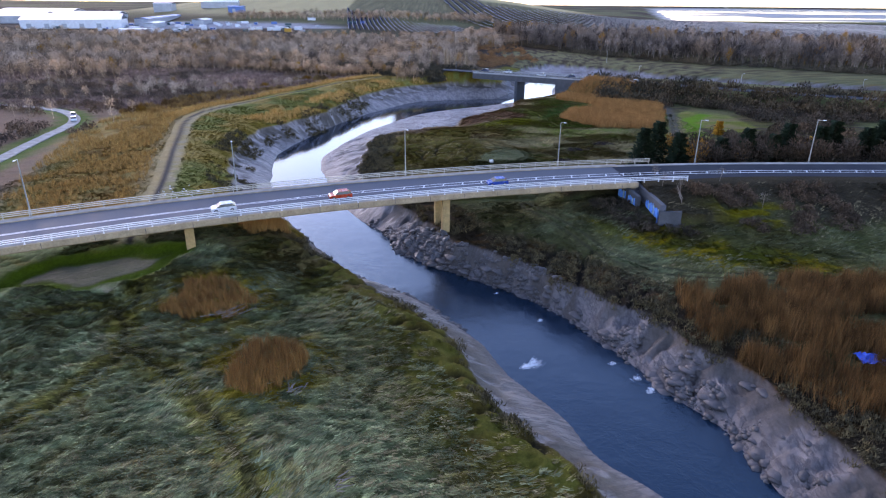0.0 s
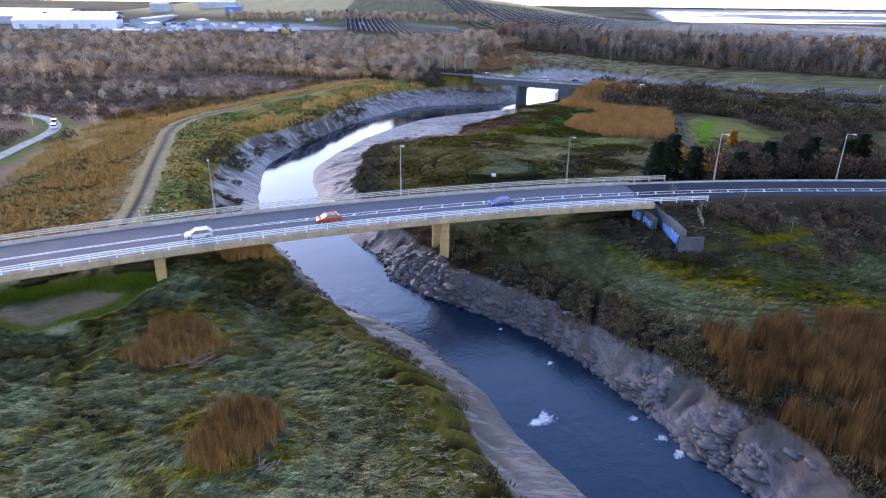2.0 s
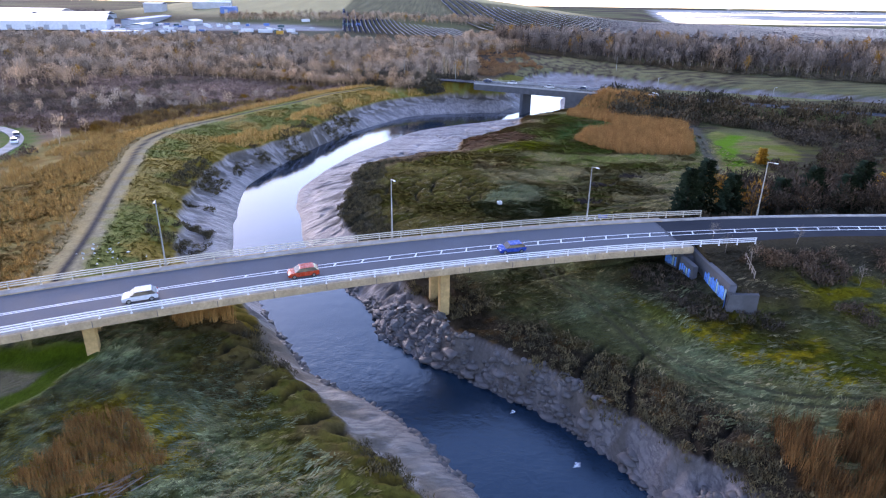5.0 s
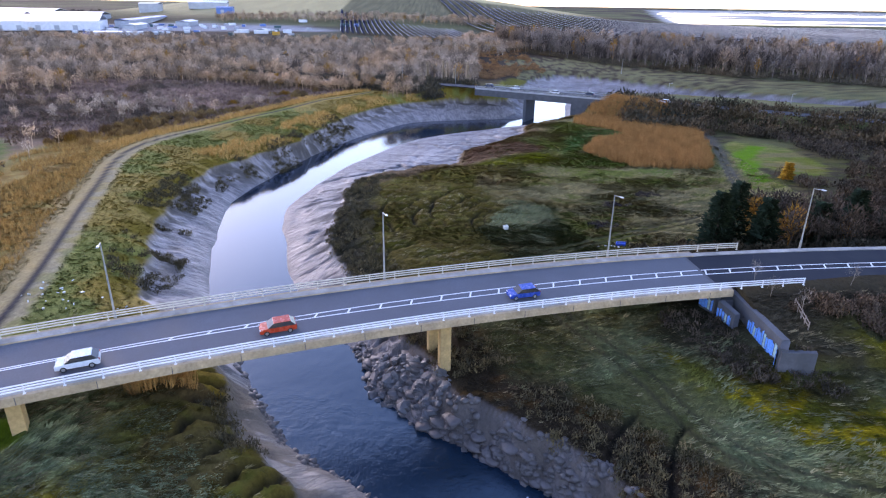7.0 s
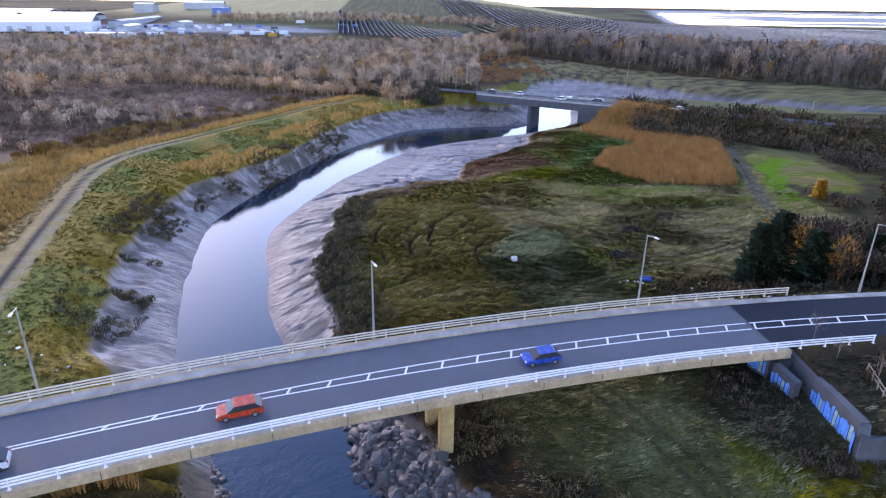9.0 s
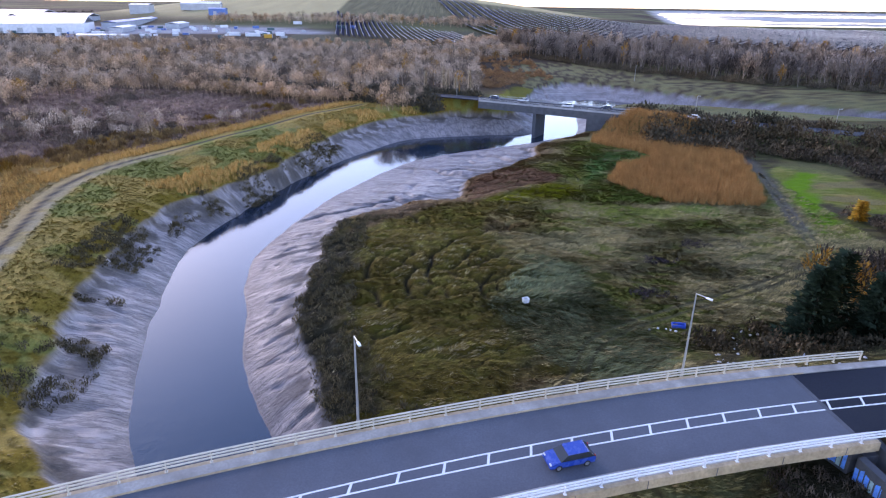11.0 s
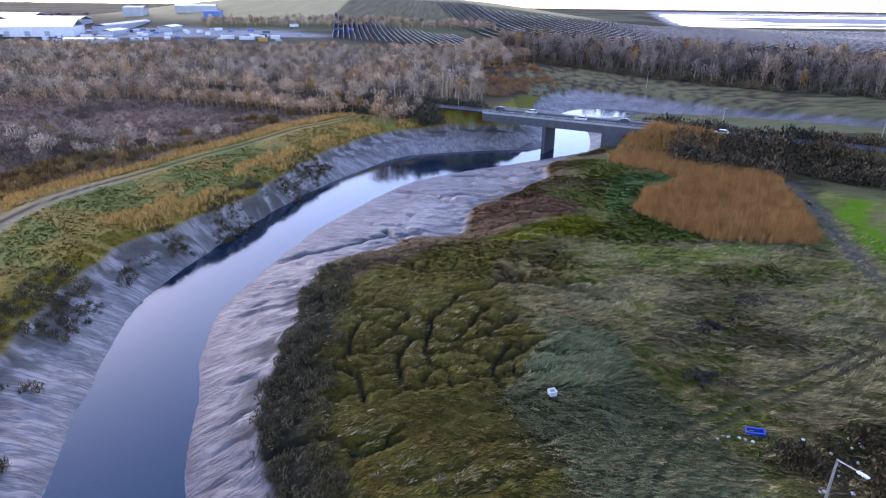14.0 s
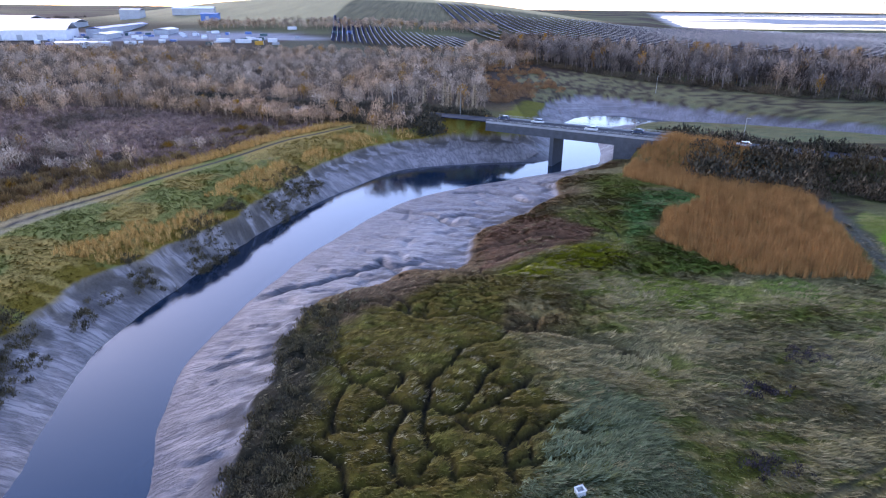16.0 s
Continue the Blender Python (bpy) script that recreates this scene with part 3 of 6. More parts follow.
    c = lerp(c, (0.17, 0.1, 0.066), zone(x, y, [(4, 230), (8, 243), (20, 249.5), (29, 237), (26, 227.5), (6, 219)]))
    c = lerp(c, (0.115, 0.078, 0.05), zone(x, y, [(-20, 208), (-12, 215), (-2, 214), (-6, 206), (-12, 202), (-19, 196)]) * 0.9)
    c = lerp(c, (0.15, 0.145, 0.025), zone(x, y, [(7.6, 215), (22, 229), (33, 233), (30, 219), (15, 213)]) * 0.9)
    c = lerp(c, (0.1, 0.17, 0.065), zone(x, y, [(42, 264), (57, 269), (62, 264), (47, 250), (34, 232)]))
    for ring in ([(12, 194), (21, 188), (27, 183), (20, 181), (12, 186)], [(6.5, 206), (16, 204), (13, 198)], [(13, 181), (20, 179.5), (18, 175.5), (13, 176.5)], [(14, 202), (30, 196), (44, 190), (30, 190)]):
        c = lerp(c, (0.3, 0.235, 0.12), zone(x, y, ring, 1.5) * sstep(0.4, 0.55, n2) * 0.9)
    c = lerp(c, (0.085, 0.115, 0.06), zone(x, y, [(6, 164), (15, 179), (23, 179), (23, 170), (28, 158), (30, 148), (20, 142), (12, 150)], 5) * 0.45)
    c = lerp(c, (0.09, 0.12, 0.035), zone(x, y, [(36, 236), (72, 214), (66, 196), (44, 200), (30, 216)], 4) * sstep(0.42, 0.56, n1) * 0.9)
    c = lerp(c, (0.17, 0.15, 0.095), zone(x, y, [(34, 196), (66, 200), (62, 172), (40, 160), (26, 176)], 4) * sstep(0.45, 0.58, n2) * 0.6)
    # east bank below the bridge
    eb = (~west) & (y < 136)
    c = lerp(c, (0.108, 0.106, 0.05), eb * sstep(0.3, 0.55, n1) * 0.9)
    c = lerp(c, (0.055, 0.075, 0.03), eb * sstep(0.5, 0.64, n2) * 0.5)
    c = lerp(c, (0.05, 0.038, 0.026), eb * sstep(11, 5, dv + 5 * (n1 - 0.5)))
    c = lerp(c, (0.15, 0.085, 0.04), eb * sstep(11, 5, dv + 5 * (n1 - 0.5)) * sstep(0.6, 0.68, n2) * 0.6)
    c = lerp(c, (0.045, 0.036, 0.026), eb * sstep(1.7, 3.0, z) * (1 - np.exp(-(((x - 58) / 8) ** 2 + ((y - 116) / 5) ** 2))) * 0.92)
    gold = zone(x, y, [(27, 117), (33, 107), (43, 98.5), (56, 95.5), (70, 96), (62, 102), (49, 106), (40, 113.5)], 3)
    c = lerp(c, (0.085, 0.085, 0.016), eb * gold * 0.9)
    c = lerp(c, (0.24, 0.185, 0.025), eb * gold * sstep(0.46, 0.56, n2) * sstep(0.3, 0.6, n4))
    c = lerp(c, (0.22, 0.18, 0.025), eb * np.exp(-(((x - 58) / 7) ** 2 + ((y - 116) / 4) ** 2)) * sstep(0.45, 0.55, n2))
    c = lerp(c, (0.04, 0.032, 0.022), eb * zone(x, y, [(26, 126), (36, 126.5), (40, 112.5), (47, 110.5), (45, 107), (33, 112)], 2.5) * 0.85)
    # west bank above the bridge: grass, flood bank, dry reed
    wb = west & (y > 110) & (y < 420)
    dt = m["track"]
    right_of = x > np.interp(y, TRACK[:, 1], TRACK[:, 0])
    c = lerp(c, (0.3, 0.225, 0.095), wb * 1.0)
    c = lerp(c, (0.16, 0.18, 0.07), wb * sstep(0.45, 0.6, n1) * 0.8)
    c = lerp(c, (0.17, 0.125, 0.04), wb * sstep(9, 2, dv + 5 * (n1 - 0.5)) * sstep(0.35, 0.55, n2))
    c = lerp(c, (0.21, 0.13, 0.055), wb * (~right_of) * sstep(2.5, 4.5, dt) * sstep(34, 22, dt + 8 * (n3 - 0.5)))
    c = lerp(c, straw, wb * (~right_of) * sstep(2.5, 4.5, dt) * sstep(34, 22, dt) * sstep(0.5, 0.65, n2) * 0.7)
    c = lerp(c, (0.22, 0.15, 0.115), (x < -58) * wb * (~right_of) * sstep(26, 38, dt + 8 * (n3 - 0.5)) * 0.95)
    # tracks, bare ground
    c = lerp(c, (0.3, 0.255, 0.175), sstep(3.6, 2.2, dt) * sstep(262, 235, y) * (y > 86) * (0.5 + 0.5 * sstep(0.4, 0.55, n2)))
    c = lerp(c, (0.38, 0.29, 0.17), wb * (~right_of) * sstep(6.5, 4.0, dt + 3 * (n2 - 0.5)) * sstep(262, 235, y) * 0.85)
    c = lerp(c, (0.045, 0.042, 0.045), np.exp(-(((dt - 0.1) / 0.6) ** 2)) * (y > 86))
    dpth, _ = line_dist(x, y, FIELD_PATH, 10)
    c = lerp(c, (0.085, 0.075, 0.05), np.exp(-(((dpth - 0.9) / 0.4) ** 2)) * 0.8)
    dlane, _ = line_dist(x, y, WEST_LANE, 14)
    c = lerp(c, (0.07, 0.13, 0.03), sstep(7, 4, dlane) * 0.8)
    deb, _ = line_dist(x, y, EAST_TRACK, 14)
    c = lerp(c, (0.045, 0.042, 0.028), np.exp(-(((np.abs(deb - 1.0)) / 0.45) ** 2)) * 0.9)
    c = lerp(c, (0.13, 0.12, 0.065), np.exp(-(((np.abs(deb - 2.2)) / 0.5) ** 2)) * 0.5)
    g = np.exp(-(((x - 96) / 13) ** 2 + ((y - 232) / 26) ** 2))
    plot = zone(x, y, [(85.6, 236.5), (94.9, 244.5), (103, 247.6), (89.4, 230.9), (85.4, 216.6), (81.3, 204.6), (75.6, 198.5), (77.8, 207.6)], 1.2)
    rough = (x > 84) & (y > 140) & (y < 330) & (g < 0.5)
    # dull rough growth, darkened further for the dimmer light on this side
    c = lerp(c, (0.05, 0.042, 0.028), rough * (0.6 + 0.4 * sstep(0.4, 0.6, n2)))
    c = lerp(c, (0.09, 0.105, 0.05), rough * sstep(0.52, 0.62, n3) * 0.7)
    c = lerp(c, (0.1, 0.1, 0.055), zone(x, y, [(92, 255), (104, 262), (128, 258), (120, 243), (98, 244)], 3) * 0.8)
    c = lerp(c, (0.085, 0.165, 0.025), plot)
    c = lerp(c, (0.09, 0.085, 0.075), sstep(2.6, 1.0, dpth + 1.5 * (n2 - 0.5)) * sstep(186, 205, y) * 0.8)
    # dark growth, with the dim light of this corner also put into its colour
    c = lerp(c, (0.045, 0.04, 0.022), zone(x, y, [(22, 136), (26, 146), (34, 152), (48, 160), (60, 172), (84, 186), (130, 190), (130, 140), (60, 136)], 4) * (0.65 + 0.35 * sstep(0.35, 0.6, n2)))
    # pond and wet lines
    dp = m["pond"]
    c = lerp(c, (0.05, 0.075, 0.012), sstep(2.2, -0.5, dp + 2 * (n1 - 0.5)) * (y < 110))
    pool = sstep(-2.2, -3.4, dp + 5 * (n1 - 0.5))
    c = lerp(c, (0.05, 0.058, 0.03), pool)
    c = lerp(c, (0.045, 0.04, 0.022), np.exp(-((m["wet_line"] / 0.7) ** 2)) * 0.8)
    # shade inside the creeks and lip gullies is painted as a near-black tint
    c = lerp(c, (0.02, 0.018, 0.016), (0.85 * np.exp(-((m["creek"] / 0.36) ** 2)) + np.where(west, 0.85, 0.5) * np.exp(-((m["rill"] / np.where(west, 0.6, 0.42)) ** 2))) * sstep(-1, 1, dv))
    # far land
    fw = sstep(330, 420, y) * (1 - np.clip(sstep(1.0, 0.4, z + 6), 0, 1) * 0)
    c = lerp(c, (0.065, 0.05, 0.038), fw * (m["bank"] > 1))
    strip_g = (x > 40) & (y > 330) & (y < 560)
    c = lerp(c, (0.2, 0.19, 0.11), strip_g * sstep(0.3, 0.6, n2) * (m["bank"] > 2))
    c = lerp(c, (0.14, 0.14, 0.035), zone(x, y, [(22, 384), (36, 425), (46, 425), (38, 384), (30, 362)], 2) * (m["bank"] > 0.5) * 0.9)
    hill = sstep(9, 20, z) * (y > 500)
    c = lerp(c, (0.56, 0.48, 0.3), hill)
    farm = (y > 640) & (y < 1320) & (x > -170) & (x < 800) & (m["bank"] > 5)
    c = lerp(c, (0.085, 0.09, 0.06), farm * (0.6 + 0.4 * n2))
    flat = (y > 900) * (1 - hill) * sstep(0.45, 0.6, fbm(x / 160, y / 160, 3, 30))
    c = lerp(c, (0.14, 0.15, 0.08), flat * 0.8)
    yard = np.exp(-(((x + 330) / 260) ** 2 + ((y - 860) / 120) ** 2))
    c = lerp(c, (0.34, 0.355, 0.39), sstep(0.55, 0.75, yard + 0.3 * (fbm(x / 60, y / 60, 2, 33) - 0.5)))
    # mud of the tidal banks
    wet = sstep(0.3, -0.5, dv) * (y < 700)
    c = lerp(c, (0.19, 0.17, 0.17), wet)
    # west mud paler than east: each bank's light is put into its colour
    c = lerp(c, (0.2, 0.165, 0.155), wet * (~west) * (y < 128))
    c = lerp(c, (0.25, 0.225, 0.225), wet * (y > 345))
    c = lerp(c, (0.38, 0.315, 0.285), wet * west * (y > 120))
    c = lerp(c, (0.14, 0.12, 0.115), wet * sstep(0.5, 0.62, n2) * 0.6)
    c = lerp(c, (0.31, 0.25, 0.205), wet * west * (y < 120))
    c = lerp(c, (0.27, 0.245, 0.24), wet * m["fan"] * 0.8)
    c = lerp(c, (0.035, 0.03, 0.032), wet * np.exp(-((m["mud_run"] / 0.8) ** 2)) * 0.85)
    moss = wet * sstep(-7.5, -0.5, dv + 8 * (n1 - 0.5)) * sstep(0.44, 0.5, n2)
    c = lerp(c, (0.06, 0.052, 0.028), moss * np.where(west, 0.5, 0.3))
    lowland = sstep(-2.5, -4, z) * (y > 700)
    c = lerp(c, (0.26, 0.24, 0.25), lowland)
    wetness = np.clip(wet * np.where(y > 345, 0.75, 1.0) * (1 - 0.7 * moss) + pool * 0.5 + np.exp(-((m["creek"] / 0.3) ** 2)) * 0.12 + lowland, 0, 1)
    c = c * (1 + 0.5 * wm * (1 - salt) + 0.35 * wb * (1 - wet) + 0.4 * up * sstep(178, 200, y) * (1 - wet))[:, None]
    grey = c.mean(1)[:, None]
    c = np.clip(grey + (c - grey) * (1.28 - 0.28 * wet)[:, None], 0.008, 1)
    c = c * (0.84 + 0.06 * wet)[:, None]
    return np.column_stack([c * (0.82 + 0.36 * n4)[:, None], wetness])


def build_land():
    xs = graded(-3600, 3600, -70, 72, 0.43, 1.055)
    ys = np.concatenate([-np.geomspace(400, 10, 14), np.arange(0, 44, 2.0), np.arange(44, 232, 0.43), np.arange(232, 340, 0.7)])
    s, tail = 0.7, [340.0]
    while tail[-1] < 4880:
        s *= 1.045
        tail.append(tail[-1] + min(s, 110))
    ys = np.concatenate([ys, tail])
    gx, gy = np.meshgrid(xs, ys)
    x, y = gx.ravel(), gy.ravel()
    m = land_form(x, y)
    nx, ny = len(xs), len(ys)
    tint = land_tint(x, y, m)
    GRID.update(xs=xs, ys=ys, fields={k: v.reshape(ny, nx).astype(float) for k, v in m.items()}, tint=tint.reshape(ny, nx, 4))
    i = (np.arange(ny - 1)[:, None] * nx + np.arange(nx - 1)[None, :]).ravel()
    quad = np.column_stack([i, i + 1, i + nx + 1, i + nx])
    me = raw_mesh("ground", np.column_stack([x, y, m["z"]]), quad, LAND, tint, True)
    fl = me.attributes.new("flow", "FLOAT_VECTOR", "POINT")
    fl.data.foreach_set("vector", np.where((~m["west"] & (y < 130))[:, None], np.column_stack([1.1 * x, 1.3 * y, m["z"]]), np.column_stack([m["flow"], m["water"], 0 * x])).astype(np.float32).ravel())
    return tagged(new("ground", me), "tidal marsh, mud banks, rough grass and low hills", "ground", kind="structure")


build_land()
bm = bmesh.new()
bmesh.ops.create_grid(bm, x_segments=40, y_segments=40, size=4000)
river = part("water", bm, WATER)
river.location = (0, 900, WATER_Z)
tagged(river, "calm muddy tidal river reflecting a pale sky", "water", kind="structure")


# ---- plants as scattered stuff ----
def fan(rng, n, height, spread, width, lean=0.35, lift=0.0, combed=False):
    """n thin blades round one root, upright or all combed the same way."""
    co, tri = [], []
    for k in range(n):
        a, r = rng.uniform(0, 6.283), spread * math.sqrt(rng.random())
        b = rng.gauss(0, 0.45) if combed else rng.uniform(0, 6.283)
        x, y = r * math.cos(a), r * math.sin(a)
        h, w = height * rng.uniform(0.6, 1.1), width * rng.uniform(0.6, 1.3)
        tx, ty = x + lean * h * math.cos(b), y + lean * h * math.sin(b)
        across = b + 1.57 if combed else a + 1.3
        dx, dy = w * 0.5 * math.cos(across), w * 0.5 * math.sin(across)
        co += [(x - dx, y - dy, lift), (x + dx, y + dy, lift), (tx, ty, lift + h)]
        tri.append((3 * k, 3 * k + 1, 3 * k + 2))
    return np.array(co), np.array(tri)


def prism(co, tri, a, b, r0, r1, n=3):
    a, b = np.array(a, float), np.array(b, float)
    d = b - a
    u = np.cross(d, (0.3, 0.2, 1.0) if abs(d[2]) < 0.9 * np.linalg.norm(d) else (1.0, 0.1, 0))
    u /= np.linalg.norm(u)
    v = np.cross(d, u)
    v /= np.linalg.norm(v)
    k = len(co)
    for p, r in ((a, r0), (b, r1)):
        for i in range(n):
            t = 6.28318 * i / n
            co.append(tuple(p + r * (math.cos(t) * u + math.sin(t) * v)))
    for i in range(n):
        j = (i + 1) % n
        tri += [(k + i, k + j, k + n + j), (k + i, k + n + j, k + n + i)]


def bare_tree(rng, height, spread, twigs, base=0.25, width=0.14, up=0.6):
    """A leafless tree: tapered trunk, rising limbs and a rounded haze of twigs."""
    co, tri = [], []
    top = np.array((rng.uniform(-0.5, 0.5), rng.uniform(-0.5, 0.5), height * 0.86))
    prism(co, tri, (0, 0, -0.3), top, height * 0.013, height * 0.003, 4)
    for k in range(7):
        f = base + (0.75 - base) * (k + rng.random()) / 7
        a = rng.uniform(0, 6.283)
        r = spread * rng.uniform(0.5, 0.9)
        p = top * f
        q = p + np.array((r * math.cos(a), r * math.sin(a), r * up * rng.uniform(1.0, 2.0)))
        prism(co, tri, p, q, height * 0.006, height * 0.002, 3)
    for k in range(twigs):
        a, u = rng.uniform(0, 6.283), rng.uniform(-0.75, 1.0)
        rr = (0.55 + 0.45 * rng.random() ** 0.6) * (0.85 + 0.15 * math.sin(3 * a + 5 * u))
        flat = math.sqrt(max(0.0, 1 - u * u)) * spread * rr
        s = np.array((flat * math.cos(a), flat * math.sin(a), height * (0.6 + 0.34 * u * rr)))
        b, ln = a + rng.uniform(-0.8, 0.8), height * rng.uniform(0.06, 0.13)
        w = width * rng.uniform(0.5, 1.2)
        t = s + np.array((ln * 0.6 * math.cos(b), ln * 0.6 * math.sin(b), ln * rng.uniform(0.3, 1.1)))
        i = len(co)
        co += [tuple(s + (w * math.sin(b), -w * math.cos(b), 0)), tuple(s - (w * math.sin(b), -w * math.cos(b), 0)), tuple(t)]
        tri.append((i, i + 1, i + 2))
    return np.array(co), np.array(tri)


def bush(rng, height, spread, twigs, width=0.1, twig=1.0):
    """A low shrub: stems from the ground and many short twigs."""
    co, tri = [], []
    for k in range(twigs):
        a, r = rng.uniform(0, 6.283), spread * rng.random() ** 0.6
        h = height * (1 - 0.6 * (r / spread) ** 2) * rng.uniform(0.15, 1.0)
        p = np.array((r * math.cos(a), r * math.sin(a), h * 0.8))
        b, ln = rng.uniform(0, 6.283), height * rng.uniform(0.2, 0.45) * twig
        w = width * rng.uniform(0.6, 1.4)
        q = p + np.array((ln * 0.6 * math.cos(b), ln * 0.6 * math.sin(b), ln))
        i = len(co)
        co += [tuple(p + (w * math.sin(b), -w * math.cos(b), 0)), tuple(p - (w * math.sin(b), -w * math.cos(b), 0)), tuple(q)]
        tri.append((i, i + 1, i + 2))
    for k in range(4):
        a = rng.uniform(0, 6.283)
        prism(co, tri, (0, 0, -0.2), (spread * 0.5 * math.cos(a), spread * 0.5 * math.sin(a), height * 0.7), 0.04, 0.015, 3)
    return np.array(co), np.array(tri)


def scatter(name, kinds, x, y, size, tint, label, category, z=None, seed=1, stretch=0.0, turn=None):
    """Many plants as one object of stuff; kinds: the plants that are repeated."""
    rs = np.random.RandomState(seed)
    x, y = np.asarray(x, float), np.asarray(y, float)
    z = ground_z(x, y) if z is None else z
    which = rs.randint(0, len(kinds), len(x))
    turn = rs.uniform(0, 6.283, len(x)) if turn is None else turn
    tall = size * (1 + stretch * rs.uniform(-1, 1, len(x)))
    cos, tris, tints, base = [], [], [], 0
    for k, (co, tri) in enumerate(kinds):
        w = np.where(which == k)[0]
        if not len(w):
            continue
        c, s = np.cos(turn[w])[:, None], np.sin(turn[w])[:, None]
        px = (co[None, :, 0] * c - co[None, :, 1] * s) * size[w][:, None] + x[w][:, None]
        py = (co[None, :, 0] * s + co[None, :, 1] * c) * size[w][:, None] + y[w][:, None]
        pz = co[None, :, 2] * tall[w][:, None] + z[w][:, None]
        cos.append(np.stack([px, py, pz], -1).reshape(-1, 3))
        tris.append((tri[None] + (np.arange(len(w)) * len(co))[:, None, None]).reshape(-1, 3) + base)
        tints.append(np.repeat(np.column_stack([tint[w], np.ones(len(w))]), len(co), 0))
        base += len(w) * len(co)
    me = raw_mesh(name, np.vstack(cos), np.vstack(tris), LEAF, np.vstack(tints))
    return tagged(new(name, me), label, category, kind="stuff")


def in_ring(ring, per, seed):
    """Random places within a ring, so many to the square metre."""
    ring = np.array(ring, float)
    rs = np.random.RandomState(seed)
    lo, hi = ring.min(0), ring.max(0)
    n = int((hi - lo).prod() * per)
    p = rs.uniform(lo, hi, (n, 2))
    w = 1.2 * (fbm(p[:, 0] / 3, p[:, 1] / 3, 2, seed) - 0.5) * 2
    return p[inside(p[:, 0] + w, p[:, 1] - w, ring)]


def shades(n, a, b, seed):
    rs = np.random.RandomState(seed)
    return np.array(a) + (np.array(b) - np.array(a)) * rs.random((n, 1))


R = random.Random(5)
REED_KINDS = [fan(R, 18, 2.3, 0.55, 0.055, 0.16) for _ in range(6)]
for key, per, low, high, tall, words in (("small", 5, (0.17, 0.085, 0.03), (0.4, 0.2, 0.062), 0.75, "clump of rust-brown dead reeds in the marsh"),
                                         ("round", 6, (0.17, 0.085, 0.03), (0.4, 0.2, 0.062), 0.9, "rounded stand of rust-brown dead reeds in the marsh"),
                                         ("east", 3.4, (0.075, 0.037, 0.015), (0.25, 0.125, 0.042), 1.15, "large bed of brown dead reeds on the river bank"),
                                         ("upper", 3.0, (0.28, 0.13, 0.042), (0.5, 0.26, 0.088), 1.0, "wide bed of orange-brown dead reeds beside the marsh"),
                                         ("pier", 3.5, (0.3, 0.15, 0.05), (0.45, 0.25, 0.08), 1.0, "orange-brown dead reeds under the bridge")):
    p = in_ring(REEDS[key], per, 60 + len(key))
    hole = fbm(p[:, 0] / 5, p[:, 1] / 5, 2, 70)
    p = p[(hole < 0.66) | (key != "east")]
    scatter("reed_bed", REED_KINDS, p[:, 0], p[:, 1], tall * np.random.RandomState(3).uniform(0.75, 1.15, len(p)) * (1 + (0.75 if key == "east" else 0.3) * (fbm(p[:, 0] / 2.2, p[:, 1] / 2.2, 2, 72) - 0.5)), shades(len(p), low, high, 4) * (1 + (1.4 if key == "east" else 0.6) * (fbm(p[:, 0] / 2.6, p[:, 1] / 2.6, 3, 71) - 0.5))[:, None], words, "reeds", seed=9)


def strewn(x0, x1, y0, y1, n, keep, seed):
    rs = np.random.RandomState(seed)
    x, y = rs.uniform(x0, x1, n), rs.uniform(y0, y1, n)
    m = ground(x, y)
    k = keep(x, y, m)
    return x[k], y[k], {key: v[k] for key, v in m.items()}


# tufts of grass, tinted like the sward that they stand in
GRASS_KINDS = [fan(R, 5, 0.3, 0.34, 0.17, 1.9, combed=True) for _ in range(6)]


def grass(x, y, m, size, label, seed):
    """Tufts that the wind and the tide have combed into swirls, in the colour of the sward below them."""
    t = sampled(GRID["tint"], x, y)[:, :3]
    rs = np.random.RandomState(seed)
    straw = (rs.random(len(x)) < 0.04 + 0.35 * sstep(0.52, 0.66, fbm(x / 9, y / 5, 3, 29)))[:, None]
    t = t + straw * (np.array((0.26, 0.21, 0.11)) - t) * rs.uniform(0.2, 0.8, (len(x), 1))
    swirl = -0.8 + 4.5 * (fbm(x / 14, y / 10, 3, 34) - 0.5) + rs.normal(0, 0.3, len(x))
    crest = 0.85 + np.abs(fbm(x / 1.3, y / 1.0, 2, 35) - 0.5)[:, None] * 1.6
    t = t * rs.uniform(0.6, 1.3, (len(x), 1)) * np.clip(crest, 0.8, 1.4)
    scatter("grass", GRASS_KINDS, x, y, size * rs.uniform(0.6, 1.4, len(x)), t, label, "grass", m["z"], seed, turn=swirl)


def open_ground(x, y, m):
    ruts = np.minimum(np.abs(line_dist(x, y, EAST_TRACK, 8)[0] - 1.0), np.abs(line_dist(x, y, FIELD_PATH, 8)[0] - 0.9))
    return (m["bank"] > 0.6) & (ruts > 0.5) & ((fbm(x / 0.9, y / 0.9, 2, 46) < 0.2 + 0.6 * sstep(1, 11, m["bank"])) | ~m["west"] | (y > 118)) & (m["creek"] > 0.5) & (~m["west"] | (m["rill"] > 0.9)) & (m["track"] > 2.6) & (m["road"] > 7) & (m["pond"] > 0.5)


grass(*strewn(-62, 16, 44, 112, 60000, lambda x, y, m: open_ground(x, y, m) & m["west"], 81), 0.9, "rough grey-green marsh grass in tufts", 82)
grass(*strewn(-24, 84, 134, 312, 105000, lambda x, y, m: open_ground(x, y, m) & ~m["west"], 83), 0.9, "rough olive and straw-coloured marsh grass", 84)
